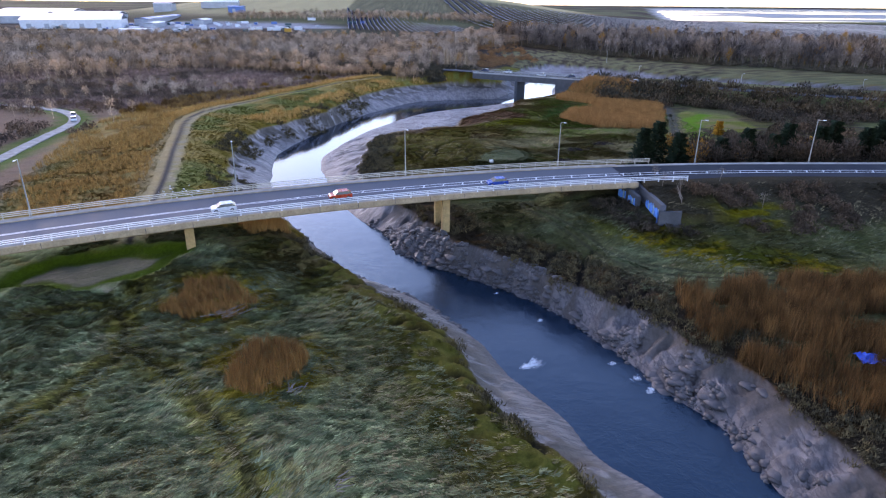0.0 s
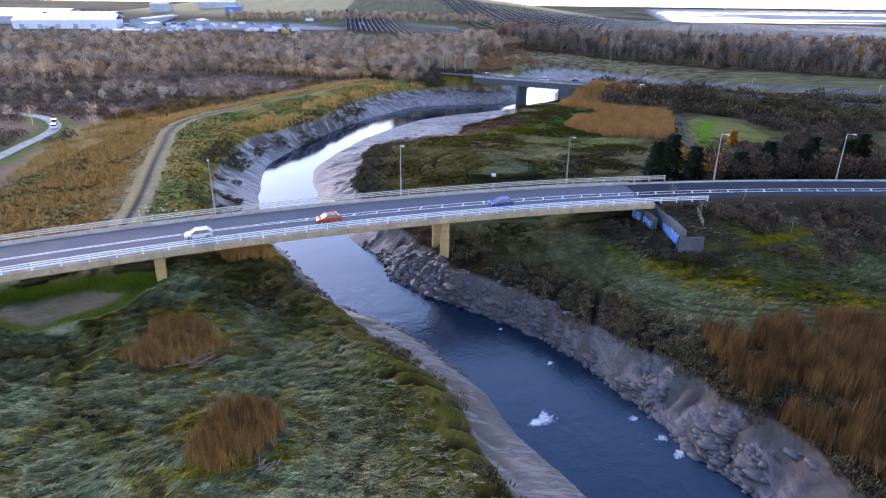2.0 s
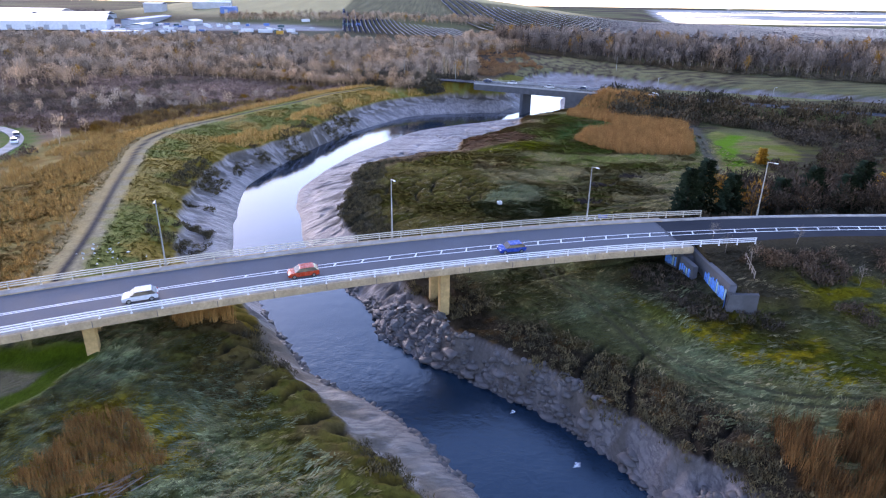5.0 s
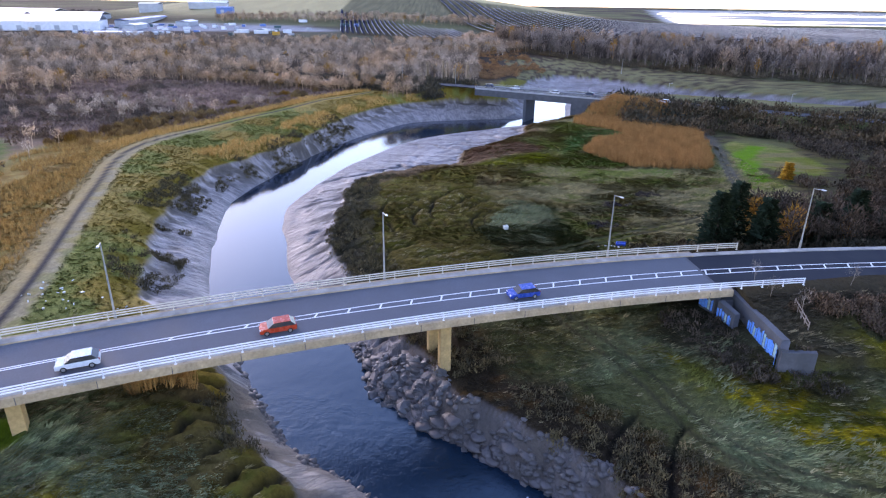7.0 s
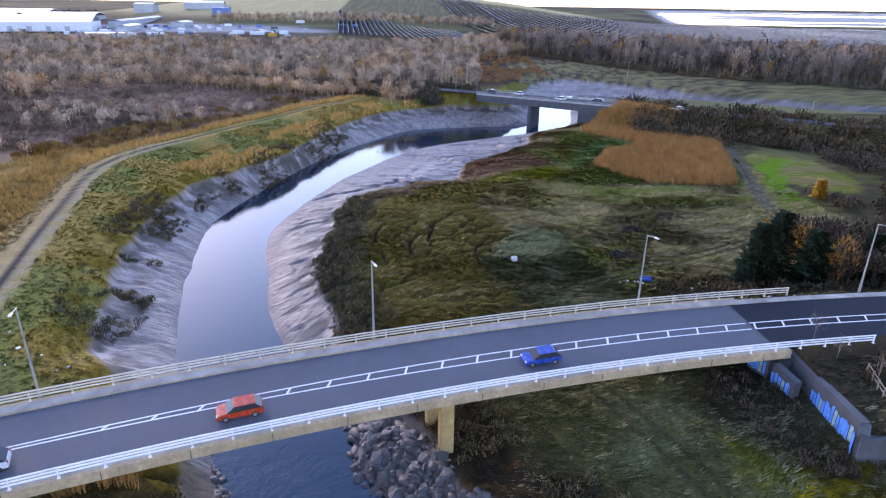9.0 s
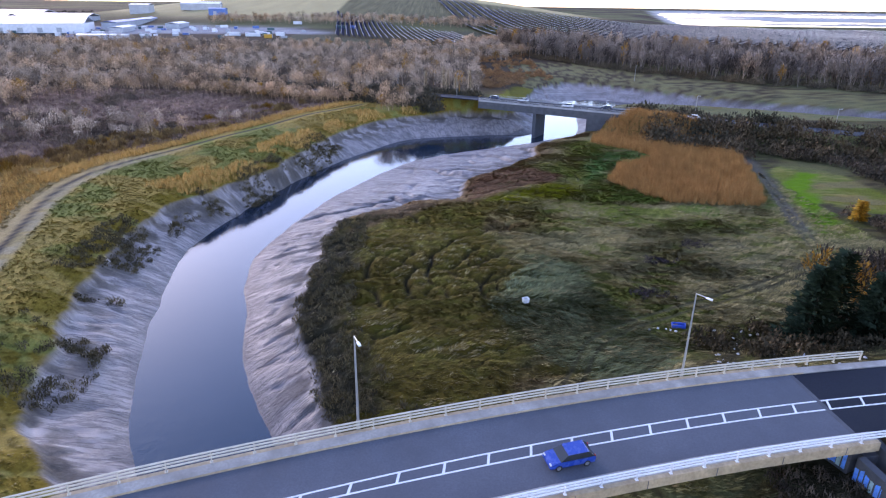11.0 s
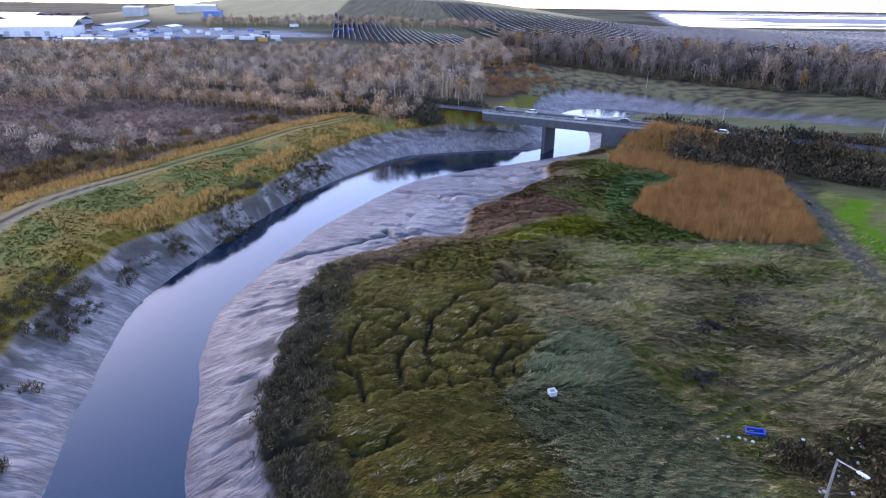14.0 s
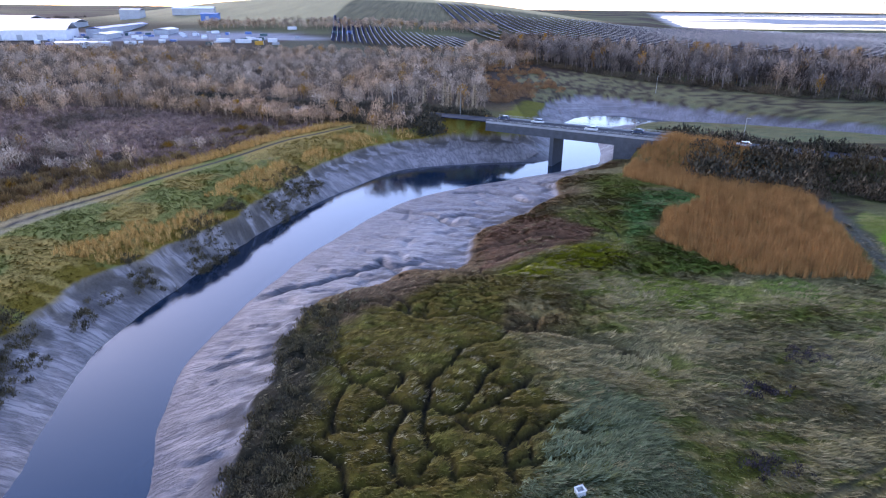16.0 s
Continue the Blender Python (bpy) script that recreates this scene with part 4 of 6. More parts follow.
grass(*strewn(2, 100, 50, 132, 36000, lambda x, y, m: open_ground(x, y, m) & ~m["west"], 85), 0.9, "rough green grass on the river bank", 86)
grass(*strewn(-100, -30, 112, 340, 45000, lambda x, y, m: open_ground(x, y, m) & m["west"], 87), 0.9, "rough yellow-green grass on the flood bank", 88)

# longer straw and sea-green tufts that stand out of the sward
TUFT_KINDS = [fan(R, 6, 0.38, 0.42, 0.15, 2.0, combed=True) for _ in range(6)]


def tufts(x, y, m, low, high, label, seed):
    rs = np.random.RandomState(seed)
    swirl = -0.8 + 4.5 * (fbm(x / 14, y / 10, 3, 34) - 0.5) + rs.normal(0, 0.3, len(x))
    scatter("grass", TUFT_KINDS, x, y, rs.uniform(0.55, 1.25, len(x)), shades(len(x), low, high, seed), label, "grass", m["z"], seed, turn=swirl)


def straw_places(x, y, m):
    return open_ground(x, y, m) & ~m["west"] & (x > 9 + 5 * fbm(x / 9, y / 9, 2, 36)) & (fbm(x / 2.6 + y / 9, y / 1.1, 3, 27) * 0.6 + 0.4 * fbm(x / 22, y / 9, 3, 37) > 0.52) & (x < 84)


tufts(*strewn(6, 84, 138, 300, 52000, straw_places, 181), (0.12, 0.105, 0.04), (0.36, 0.28, 0.125), "pale straw-coloured tufts in the marsh meadow", 182)
tufts(*strewn(4, 36, 136, 184, 14000, lambda x, y, m: open_ground(x, y, m) & ~m["west"] & (zone(x, y, [(6, 164), (15, 179), (23, 179), (23, 170), (28, 158), (30, 148), (20, 142), (12, 150)]) > 0.4), 183), (0.07, 0.085, 0.035), (0.19, 0.205, 0.1), "grey-green sea grass lying in swathes", 184)
tufts(*strewn(-62, 12, 44, 110, 30000, lambda x, y, m: open_ground(x, y, m) & m["west"] & (m["bank"] > 5) & (fbm(x / 3.2, y / 2.4, 3, 38) > 0.45), 185), (0.1, 0.12, 0.055), (0.24, 0.255, 0.13), "grey-green sea grass lying in swathes", 186)
tufts(*strewn(-62, 12, 44, 110, 14000, lambda x, y, m: open_ground(x, y, m) & m["west"] & (m["bank"] > 3) & (fbm(x / 8, y / 5, 3, 39) > 0.53), 187), (0.17, 0.14, 0.06), (0.34, 0.27, 0.14), "straw-coloured tufts in the near marsh", 188)
tufts(*strewn(2, 100, 50, 128, 16000, lambda x, y, m: open_ground(x, y, m) & ~m["west"] & (m["bank"] > 5) & (m["z"] < 2.2) & (fbm(x / 3, y / 2, 3, 40) > 0.47), 189), (0.07, 0.08, 0.035), (0.2, 0.2, 0.1), "grey-green tufts on the river bank", 190)

# low dark shrubs along the banks
SHRUB_KINDS = [bush(R, 0.9, 0.75, 26, 0.07) for _ in range(5)]
x, y, m = strewn(-70, 60, 44, 300, 46000, lambda x, y, m: (m["bank"] > np.where(m["west"] & (y > 128), -5.5, -0.6)) & (m["creek"] > 0.6) & (
    (m["west"] & (y < 116) & (m["bank"] < 3.0) & (m["rill"] > 0.5) & (fbm(x / 6, y / 6, 2, 91) > 0.46)) | (~m["west"] & (y > 130) & (y < 205) & (m["bank"] < 8) & (fbm(x / 4, y / 4, 2, 92) > 0.36)) |
    (~m["west"] & (y < 130) & (m["bank"] < 8) & (fbm(x / 6, y / 6, 2, 93) > 0.45)) | (m["west"] & (y > 128) & (m["bank"] < 4) & (fbm(x / 7, y / 7, 2, 94) > 0.57))), 90)
scatter("low_scrub", SHRUB_KINDS, x, y, np.random.RandomState(5).uniform(0.6, 1.3, len(x)), shades(len(x), (0.06, 0.05, 0.03), (0.15, 0.11, 0.05), 6), "dark low scrub along the top of the mud bank", "shrubs", m["z"], 91)
# straw-coloured and orange sedge on the far bank of the bend
x, y, m = strewn(-100, 20, 218, 345, 34000, lambda x, y, m: m["west"] & (m["bank"] > 0.5) & ((m["bank"] < 11) & (fbm(x / 10, y / 10, 2, 95) > 0.44) | (m["track"] > 3) & (m["track"] < 11) & (x < np.interp(y, TRACK[:, 1], TRACK[:, 0]))), 96)
scatter("sedge", REED_KINDS, x, y, np.random.RandomState(5).uniform(0.4, 0.8, len(x)), shades(len(x), (0.4, 0.21, 0.055), (0.72, 0.44, 0.15), 7), "straw-orange sedge along the flood bank", "sedge", m["z"], 97)
x, y, m = strewn(-118, -58, 112, 250, 13000, lambda x, y, m: m["west"] & (x < np.interp(y, TRACK[:, 1], TRACK[:, 0])) & (m["track"] > 4) & (m["track"] < 32) & (fbm(x / 8, y / 8, 2, 98) > 0.42), 98)
scatter("sedge", REED_KINDS, x, y, np.random.RandomState(6).uniform(0.4, 0.7, len(x)), shades(len(x), (0.32, 0.17, 0.05), (0.6, 0.35, 0.11), 8), "rust and straw-coloured sedge behind the flood bank", "sedge", m["z"], 99)

# heath of low purple-brown growth
HEATH_KINDS = [fan(R, 20, 0.8, 0.8, 0.16, 0.5) for _ in range(5)]
x, y, m = strewn(-260, -50, 240, 385, 10000, lambda x, y, m: (x < np.interp(y, TRACK[:, 1], TRACK[:, 0])) & (m["track"] > 9) & (m["far_road"] > 7), 130)
scatter("heath", HEATH_KINDS, x, y, np.random.RandomState(8).uniform(0.7, 1.7, len(x)), shades(len(x), (0.12, 0.075, 0.06), (0.34, 0.22, 0.17), 9) * (0.8 + 0.9 * fbm(x / 25, y / 18, 3, 132))[:, None], "low purple-brown heath and bramble", "heath", m["z"], 131)
# woods
TREES = [bare_tree(R, 9, 2.9, 110, 0.12, 0.19) for _ in range(6)]
SLIM = [bare_tree(R, 11, 2.1, 120, 0.12, 0.19, 1.3) for _ in range(5)]
THICKET = [bush(R, 3.2, 2.4, 100, 0.2, 0.5) for _ in range(5)]
GREYS = ((0.1, 0.078, 0.06), (0.62, 0.49, 0.38))


def wood(x0, x1, y0, y1, n, keep, size, words, seed, kinds=TREES, low=GREYS[0], high=GREYS[1]):
    x, y, m = strewn(x0, x1, y0, y1, n, lambda x, y, m: (m["bank"] > 4) & (m["far_road"] > 6.5) & (m["track"] > 8) & keep(x, y, m), seed)
    rs = np.random.RandomState(seed)
    t = shades(len(x), low, high, seed + 1)
    mood = fbm(x / 40, y / 40, 2, seed + 7)[:, None]
    t = t * (np.array((1.16, 0.96, 0.76)) + np.array((-0.16, -0.02, 0.12)) * sstep(0.35, 0.65, mood))
    gold = (rs.random(len(x)) < 0.035) & (kinds is not THICKET)
    t[gold] = np.array((0.42, 0.2, 0.03)) * rs.uniform(0.5, 1.1, (int(gold.sum()), 1))
    scatter("woodland", kinds, x, y, size * rs.uniform(0.7, 1.2, len(x)), t, words, "trees", m["z"], seed, 0.2)


def wood_edge(x):
    """The front of the wood beyond the creek."""
    return np.interp(x, [45, 64, 113, 167, 235, 420], [640, 596, 513, 454, 411, 330])


wood(-420, 18, 300, 560, 4200, lambda x, y, m: (y > np.interp(x, [-420, -187, -155, -129, -97, -51, -28, 14], [300, 327, 350, 385, 372, 358, 388, 388]) + 16 * (fbm(x / 30, y / 30, 2, 100) - 0.5)) & (x < 14 + 0.09 * (y - 380)), 0.95, "bare winter woodland of grey-brown trees", 101)
wood(-620, 45, 540, 690, 2600, lambda x, y, m: y < 650 + 40 * (fbm(x / 60, 0 * y, 2, 103) - 0.5), 0.95, "bare winter woodland of grey-brown trees", 103)
wood(45, 420, 330, 720, 7000, lambda x, y, m: (y > wood_edge(x) + 14 * (fbm(x / 30, y / 30, 2, 105) - 0.5)) & (y < wood_edge(x) + 150), 1.42, "dense bare woodland with pale grey tops", 105, SLIM, (0.05, 0.042, 0.038), (0.36, 0.3, 0.26))
wood(45, 420, 330, 700, 6500, lambda x, y, m: (y > wood_edge(x) - 7) & (y < wood_edge(x) + 16), 1.3, "dark undergrowth along the edge of the wood", 133, THICKET, (0.07, 0.06, 0.045), (0.16, 0.13, 0.09))
wood(420, 800, 250, 520, 1500, lambda x, y, m: (y > 330) & (y < 450), 1.12, "dense bare woodland with pale grey tops", 107, SLIM, (0.05, 0.042, 0.038), (0.34, 0.29, 0.25))
wood(14, 60, 375, 600, 700, lambda x, y, m: (fbm(x / 12, y / 12, 2, 128) > 0.42) & (y > 395 + 1.4 * (x - 14)), 0.9, "rust-brown scrub on the river bank", 129, THICKET, (0.16, 0.1, 0.06), (0.34, 0.2, 0.1))
wood(12, 120, 590, 740, 700, lambda x, y, m: ((x - 45) / 45) ** 2 + ((y - 660) / 65) ** 2 < 1, 1.0, "copse of bare trees beside the solar farm", 127)
wood(-330, -40, 262, 385, 1700, lambda x, y, m: (x < np.interp(y, TRACK[:, 1], TRACK[:, 0]) - 12) & (fbm(x / 34, y / 20, 3, 135) > 0.5) & (y < 306), 0.6, "clumps of bare grey trees on the heath", 135)
wood(-330, -112, 130, 300, 700, lambda x, y, m: (fbm(x / 30, y / 20, 3, 137) > 0.53) & (line_dist(x, y, WEST_LANE, 30)[0] > 6), 0.7, "clumps of bare grey trees beside the lane", 137)
wood(-330, -40, 255, 372, 2600, lambda x, y, m: (x < np.interp(y, TRACK[:, 1], TRACK[:, 0])) & (fbm(x / 28, y / 28, 3, 109) > np.where(y > 312, 0.6, 0.47)), 0.8, "thickets of brown bare scrub on the heath", 109, THICKET, (0.09, 0.07, 0.058), (0.22, 0.165, 0.125))
wood(-330, -112, 110, 262, 1900, lambda x, y, m: (fbm(x / 22, y / 22, 3, 111) > 0.5) & (line_dist(x, y, WEST_LANE, 30)[0] > 5), 0.9, "thickets of dark bare scrub", 111, THICKET, (0.08, 0.06, 0.05), (0.2, 0.145, 0.11))
# scrub on the east side: dark growth, tints lowered further for the dim light
wood(60, 300, 215, 400, 5200, lambda x, y, m: (m["far_road"] < 24) & (m["bank"] > 2) & (x > 66), 1.5, "dark scrub along the road embankment", 113, THICKET, (0.035, 0.036, 0.025), (0.12, 0.095, 0.065))
wood(86, 280, 150, 290, 2600, lambda x, y, m: (fbm(x / 24, y / 24, 3, 115) > 0.46) & (np.exp(-(((x - 96) / 13) ** 2 + ((y - 232) / 26) ** 2)) < 0.25), 0.95, "dark bare scrub and small trees", 115, THICKET, (0.04, 0.036, 0.028), (0.12, 0.09, 0.065))
wood(24, 125, 138, 180, 1100, lambda x, y, m: (m["road"] > 8) & (y > 140 + 0.1 * x) & (fbm(x / 10, y / 10, 2, 117) > 0.42) & (y < 152 + 0.26 * (x - 24)), 0.75, "dark scrub below the road embankment", 117, THICKET, (0.035, 0.035, 0.025), (0.09, 0.075, 0.05))
wood(44, 135, 92, 140, 2600, lambda x, y, m: (m["road"] > 9) & (m["z"] > 1.6) & (fbm(x / 9, y / 9, 2, 119) > 0.4), 0.55, "brown bare scrub on the embankment slope", 119, THICKET, (0.05, 0.04, 0.03), (0.13, 0.095, 0.07))
wood(-260, 12, 325, 460, 6000, lambda x, y, m: (m["far_road"] < 24) & (y < np.interp(x, FAR_ROAD[:, 0], FAR_ROAD[:, 1])) & (x < 8), 0.7, "bare trees and scrub beside the far road", 125)
x, y, m = strewn(-120, 18, 318, 425, 5200, lambda x, y, m: (m["far_road"] > 5.6) & (m["far_road"] < 13) & (x < 15) & (m["bank"] > 0.4), 139)
scatter("scrub", THICKET, x, y, np.random.RandomState(4).uniform(0.8, 1.4, len(x)), shades(len(x), (0.035, 0.036, 0.025), (0.13, 0.1, 0.065), 140), "dark scrub along the far road", "shrubs", m["z"], 140)
wood(-330, 60, 960, 1130, 1500, lambda x, y, m: (y < 1040 + 0.1 * x), 1.1, "belt of bare trees at the foot of the hill", 121)
wood(-900, -150, 1000, 2400, 900, lambda x, y, m: (m["z"] < 9) & (fbm(x / 150, y / 150, 2, 123) > 0.5), 1.6, "distant hedges and copses", 123, THICKET, (0.06, 0.055, 0.05), (0.12, 0.1, 0.09))
wood(58, 128, 150, 174, 500, lambda x, y, m: (y > 145 + 0.1 * (x - 58)) & (m["road"] > 9), 0.8, "dark bare trees between the pines", 155, TREES, (0.025, 0.024, 0.02), (0.1, 0.08, 0.066))
# rounded brown-olive bushes behind the flood bank, and dark shrubs in the meadow
ROUND_BUSH = [bush(R, 3.0, 1.9, 260, 0.1) for _ in range(4)]
wood(-150, -50, 225, 345, 1500, lambda x, y, m: (x < np.interp(y, TRACK[:, 1], TRACK[:, 0])) & (m["track"] > 11) & (m["track"] < 34) & (fbm(x / 13, y / 13, 2, 151) > 0.5), 0.85, "rounded brown-olive bushes behind the flood bank", 151, ROUND_BUSH, (0.11, 0.07, 0.035), (0.3, 0.2, 0.085))
x = np.concatenate([np.random.RandomState(3 + k).normal(cx, 1.6, 26) for k, cx in enumerate((46.4, 37.1, 31.4))])
y = np.concatenate([np.random.RandomState(8 + k).normal(cy, 0.9, 26) for k, cy in enumerate((189.5, 181.4, 168.1))])
scatter("low_scrub", SHRUB_KINDS, x, y, np.random.RandomState(5).uniform(0.6, 1.0, len(x)), shades(len(x), (0.03, 0.024, 0.025), (0.08, 0.06, 0.06), 6), "dark low bramble in the marsh meadow", "shrubs", None, 153)
p = in_ring([(28, 125), (35.5, 126.5), (38.6, 114), (46, 112), (44, 108.5), (34, 113)], 1.1, 161)
scatter("low_scrub", SHRUB_KINDS, p[:, 0], p[:, 1], np.random.RandomState(5).uniform(0.6, 1.2, len(p)), shades(len(p), (0.035, 0.028, 0.022), (0.1, 0.075, 0.05), 6), "dark bramble at the foot of the abutment", "shrubs", None, 162)


# ---- the road bridge ----
X0, X1, XJ = -132.0, 37.5, 36.0
bridge = group_at("road_bridge", (0, 0, 0), "curved concrete road bridge on paired columns over a tidal river", "bridge")
bm = bmesh.new()
n = 70
strip(bm, [[road_at(x, s, z) for s, z in ((-5.7, 0.16), (-5.7, -0.75), (-4.9, -0.95), (-4.6, -1.35), (4.6, -1.35), (4.9, -0.95), (5.7, -0.75), (5.7, 0.16), (4.3, 0.16), (4.25, 0.0), (-4.25, 0.0), (-4.3, 0.16))] for x in np.linspace(X0, X1, n)])
part("deck", bm, CONCRETE, bridge, "tan weathered concrete deck with stained edge beam")
bm = bmesh.new()
road_bar(bm, X0, XJ, -4.24, 4.24, 0.004, 0.04)
part("road_surface", bm, ASPHALT, bridge, "worn grey-blue asphalt carriageway")
for s0, s1 in ((4.31, 5.3), (-5.3, -4.31)):
    bm = bmesh.new()
    road_bar(bm, X0, X1, s0, s1, 0.164, 0.19)
    part("verge_strip", bm, VERGE, bridge, "dusty pale concrete verge")
for x in np.arange(-126, 37, 6.4):
    bm = bmesh.new()
    road_bar(bm, x, x + 0.07, -5.715, -5.701, -0.72, 0.1, 1)
    part("joint", bm, GREY_CONCRETE, bridge)
bm = bmesh.new()
road_bar(bm, XJ - 0.2, XJ + 0.25, -4.2, 5.6, 0.045, 0.2 * 0.27, 1)
part("expansion_joint", bm, GREY_CONCRETE, bridge, "pale strip of the expansion joint")
COLUMN = surface("column_concrete", (0.47, 0.3, 0.125), 0.85, vary=0.35, scale=0.7, fine=3, stain=(0.2, 0.15, 0.05))
for px in (-0.9, -43.4, -87.0):
    for side in (-3.6, 1.3):
        top = road_at(px, side, -1.36)
        foot = float(ground_z(top.x, top.y)[0]) - 0.8
        bm = bmesh.new()
        box(bm, (1.4, 1.1, top.z - foot), Matrix.Translation((top.x, top.y, (top.z + foot) / 2)) @ pose(0, 0, 0, 0, 0, 18), 0.05)
        box(bm, (1.44, 1.14, 0.12), Matrix.Translation((top.x, top.y, foot + (top.z - foot) * 0.5)) @ pose(0, 0, 0, 0, 0, 18))
        part("column", bm, COLUMN, bridge, "stained tan concrete column with yellow lichen")


def parapet(name, side, x0, x1, rails, height, mat, label, step=3.25):
    fence = group_at(name, (0, 0, 0), label, "parapet")
    xs = np.arange(x0, x1 + 0.1, step * 0.955)
    bm = bmesh.new()
    beam(bm, (0, 0, 0), (0, 0, height), 0.1, 0.16, 0.01)
    box(bm, (0.26, 0.26, 0.03), Matrix.Translation((0, 0, 0.015)))
    first = None
    for x in xs:
        m = Matrix.Translation(road_at(x, side, 0.19)) @ pose(0, 0, 0, 0, 0, math.degrees(math.atan(0.325 - 0.0033 * x)))
        if first is None:
            first = part("post", bm, mat, fence)
            ob = first
        else:
            ob = new("post", first.data)
            ob.parent = fence
        ob.matrix_basis = m
    for h in rails:
        bm = bmesh.new()
        road_bar(bm, x0 - 0.3, xs[-1] + 0.1, side - 0.06, side + 0.06, 0.19 + h - 0.05, 0.19 + h + 0.05, 1.6)
        part("rail", bm, mat, fence)
    return fence


parapet("parapet", -5.45, X0, 49, (0.42, 0.72, 1.0), 1.06, WHITE_STEEL, "white steel three-rail bridge parapet")
parapet("parapet", 5.45, X0, 45, (0.42, 0.72, 1.02), 1.08, CREAM_STEEL, "cream weathered steel three-rail bridge parapet")

# road on the embankment and the markings
bm = bmesh.new()
road_bar(bm, XJ + 0.26, 300, -4.24, 4.24, -0.25, 0.042)
road = part("road", bm, NEW_ASPHALT)
tagged(road, "dark asphalt road on an embankment", "road", kind="structure")
bm = bmesh.new()
road_bar(bm, X1 + 0.1, 300, 4.3, 5.2, -0.3, 0.12)
tagged(part("kerb", bm, VERGE), "pale concrete kerb along the road", "kerb", kind="structure")


def centre_width(x):
    return 0.16 + 0.44 * float(sstep(-45, 8, np.float64(x)))


marks = group_at("road_marking", (0, 0, 0), "white double line with cross bars", "road marking")
for sgn in (-1, 1):
    bm = bmesh.new()
    xs = np.linspace(X0, 170, 120)
    strip(bm, [[road_at(x, sgn * centre_width(x) + d - 0.35, z) for d, z in ((-0.08, 0.044), (0.08, 0.044), (0.08, 0.05), (-0.08, 0.05))] for x in xs])
    part("line", bm, WHITE_LINE, marks)
for x in np.arange(-30, 120, 3.7):
    w = centre_width(x)
    bm = bmesh.new()
    beam(bm, road_at(x - 0.2, -w - 0.3, 0.05), road_at(x + 0.25, w - 0.4, 0.05), 0.22, 0.008)
    part("cross_bar", bm, WHITE_LINE, marks)

# abutment with its wing walls
GRAFFITI_BLUE = surface("blue_spray_paint", (0.03, 0.24, 0.9), 0.6, vary=0.4, scale=2.5, fine=4, stain=(0.25, 0.5, 0.8))
GRAFFITI_PALE = surface("pale_spray_paint", (0.35, 0.5, 0.6), 0.6, vary=0.4, scale=2.5, stain=(0.25, 0.4, 0.1))
abut = group_at("abutment", (0, 0, 0), "grey concrete abutment and wing walls with blue graffiti", "abutment")
bm = bmesh.new()
strip(bm, [[road_at(36.4, s, z), road_at(38.4, s, z), road_at(38.4, s, -1.4), road_at(36.4, s, -1.4)] for s, z in ((-5.6, -5.5), (5.6, -5.5))])
part("front_wall", bm, GREY_CONCRETE, abut)


def wall(bm, a, b, thick, z0, za, zb):
    a, b = Vector((*a, 0)), Vector((*b, 0))
    side = (b - a).cross(Vector((0, 0, 1))).normalized() * thick / 2
    strip(bm, [[p - side + Vector((0, 0, z0)), p + side + Vector((0, 0, z0)), p + side + Vector((0, 0, zt)), p - side + Vector((0, 0, zt))] for p, zt in ((a, za), (b, zb))])


for a, b, thick, z0, za, zb in (((39.2, 128.2), (40.2, 114.4), 0.9, -0.5, 5.7, 5.25), ((39.3, 113.4), (43.0, 112.7), 0.7, -0.5, 4.4, 4.7), ((40.2, 114.4), (39.5, 113.3), 0.9, -0.5, 5.2, 4.7), ((37.0, 125.2), (37.9, 122.0), 0.8, -0.5, 5.0, 4.6), ((35.9, 128.4), (36.9, 125.9), 0.9, -0.5, 5.3, 5.1)):
    bm = bmesh.new()
    wall(bm, a, b, thick, z0, za, zb)
    part("wing_wall", bm, GREY_CONCRETE, abut)
RG = random.Random(21)


def tag_on(a, b, z0, z1):
    """Sprayed shapes on a wall face: letters' bulk as overlapping slabs in blue, pale and green."""
    a, b = Vector((*a, 0)), Vector((*b, 0))
    n = max(3, int((b - a).length / 0.45))
    for k in range(n):
        p = a + (b - a) * ((k + 0.1) / n)
        q = a + (b - a) * ((k + RG.uniform(0.75, 1.05)) / n)
        lo, hi = z0 + RG.uniform(0, 0.35), z1 - RG.uniform(0, 0.4)
        bm = bmesh.new()
        wall(bm, (p.x, p.y), (q.x, q.y), 0.02 + 0.006 * (k % 3), lo, hi, hi + RG.uniform(-0.25, 0.25))
        part("graffiti", bm, GRAFFITI_PALE if k % 5 == 3 else GRAFFITI_BLUE, abut, "blue sprayed graffiti")


for a, b, z0, z1 in (((39.12, 121.5), (39.66, 115.0), 2.2, 4.4), ((39.72, 115.0), (38.98, 113.75), 1.8, 4.3), ((36.58, 125.1), (37.48, 122.1), 2.2, 4.2), ((35.42, 128.3), (36.42, 125.9), 2.8, 4.7)):
    tag_on(a, b, z0, z1)

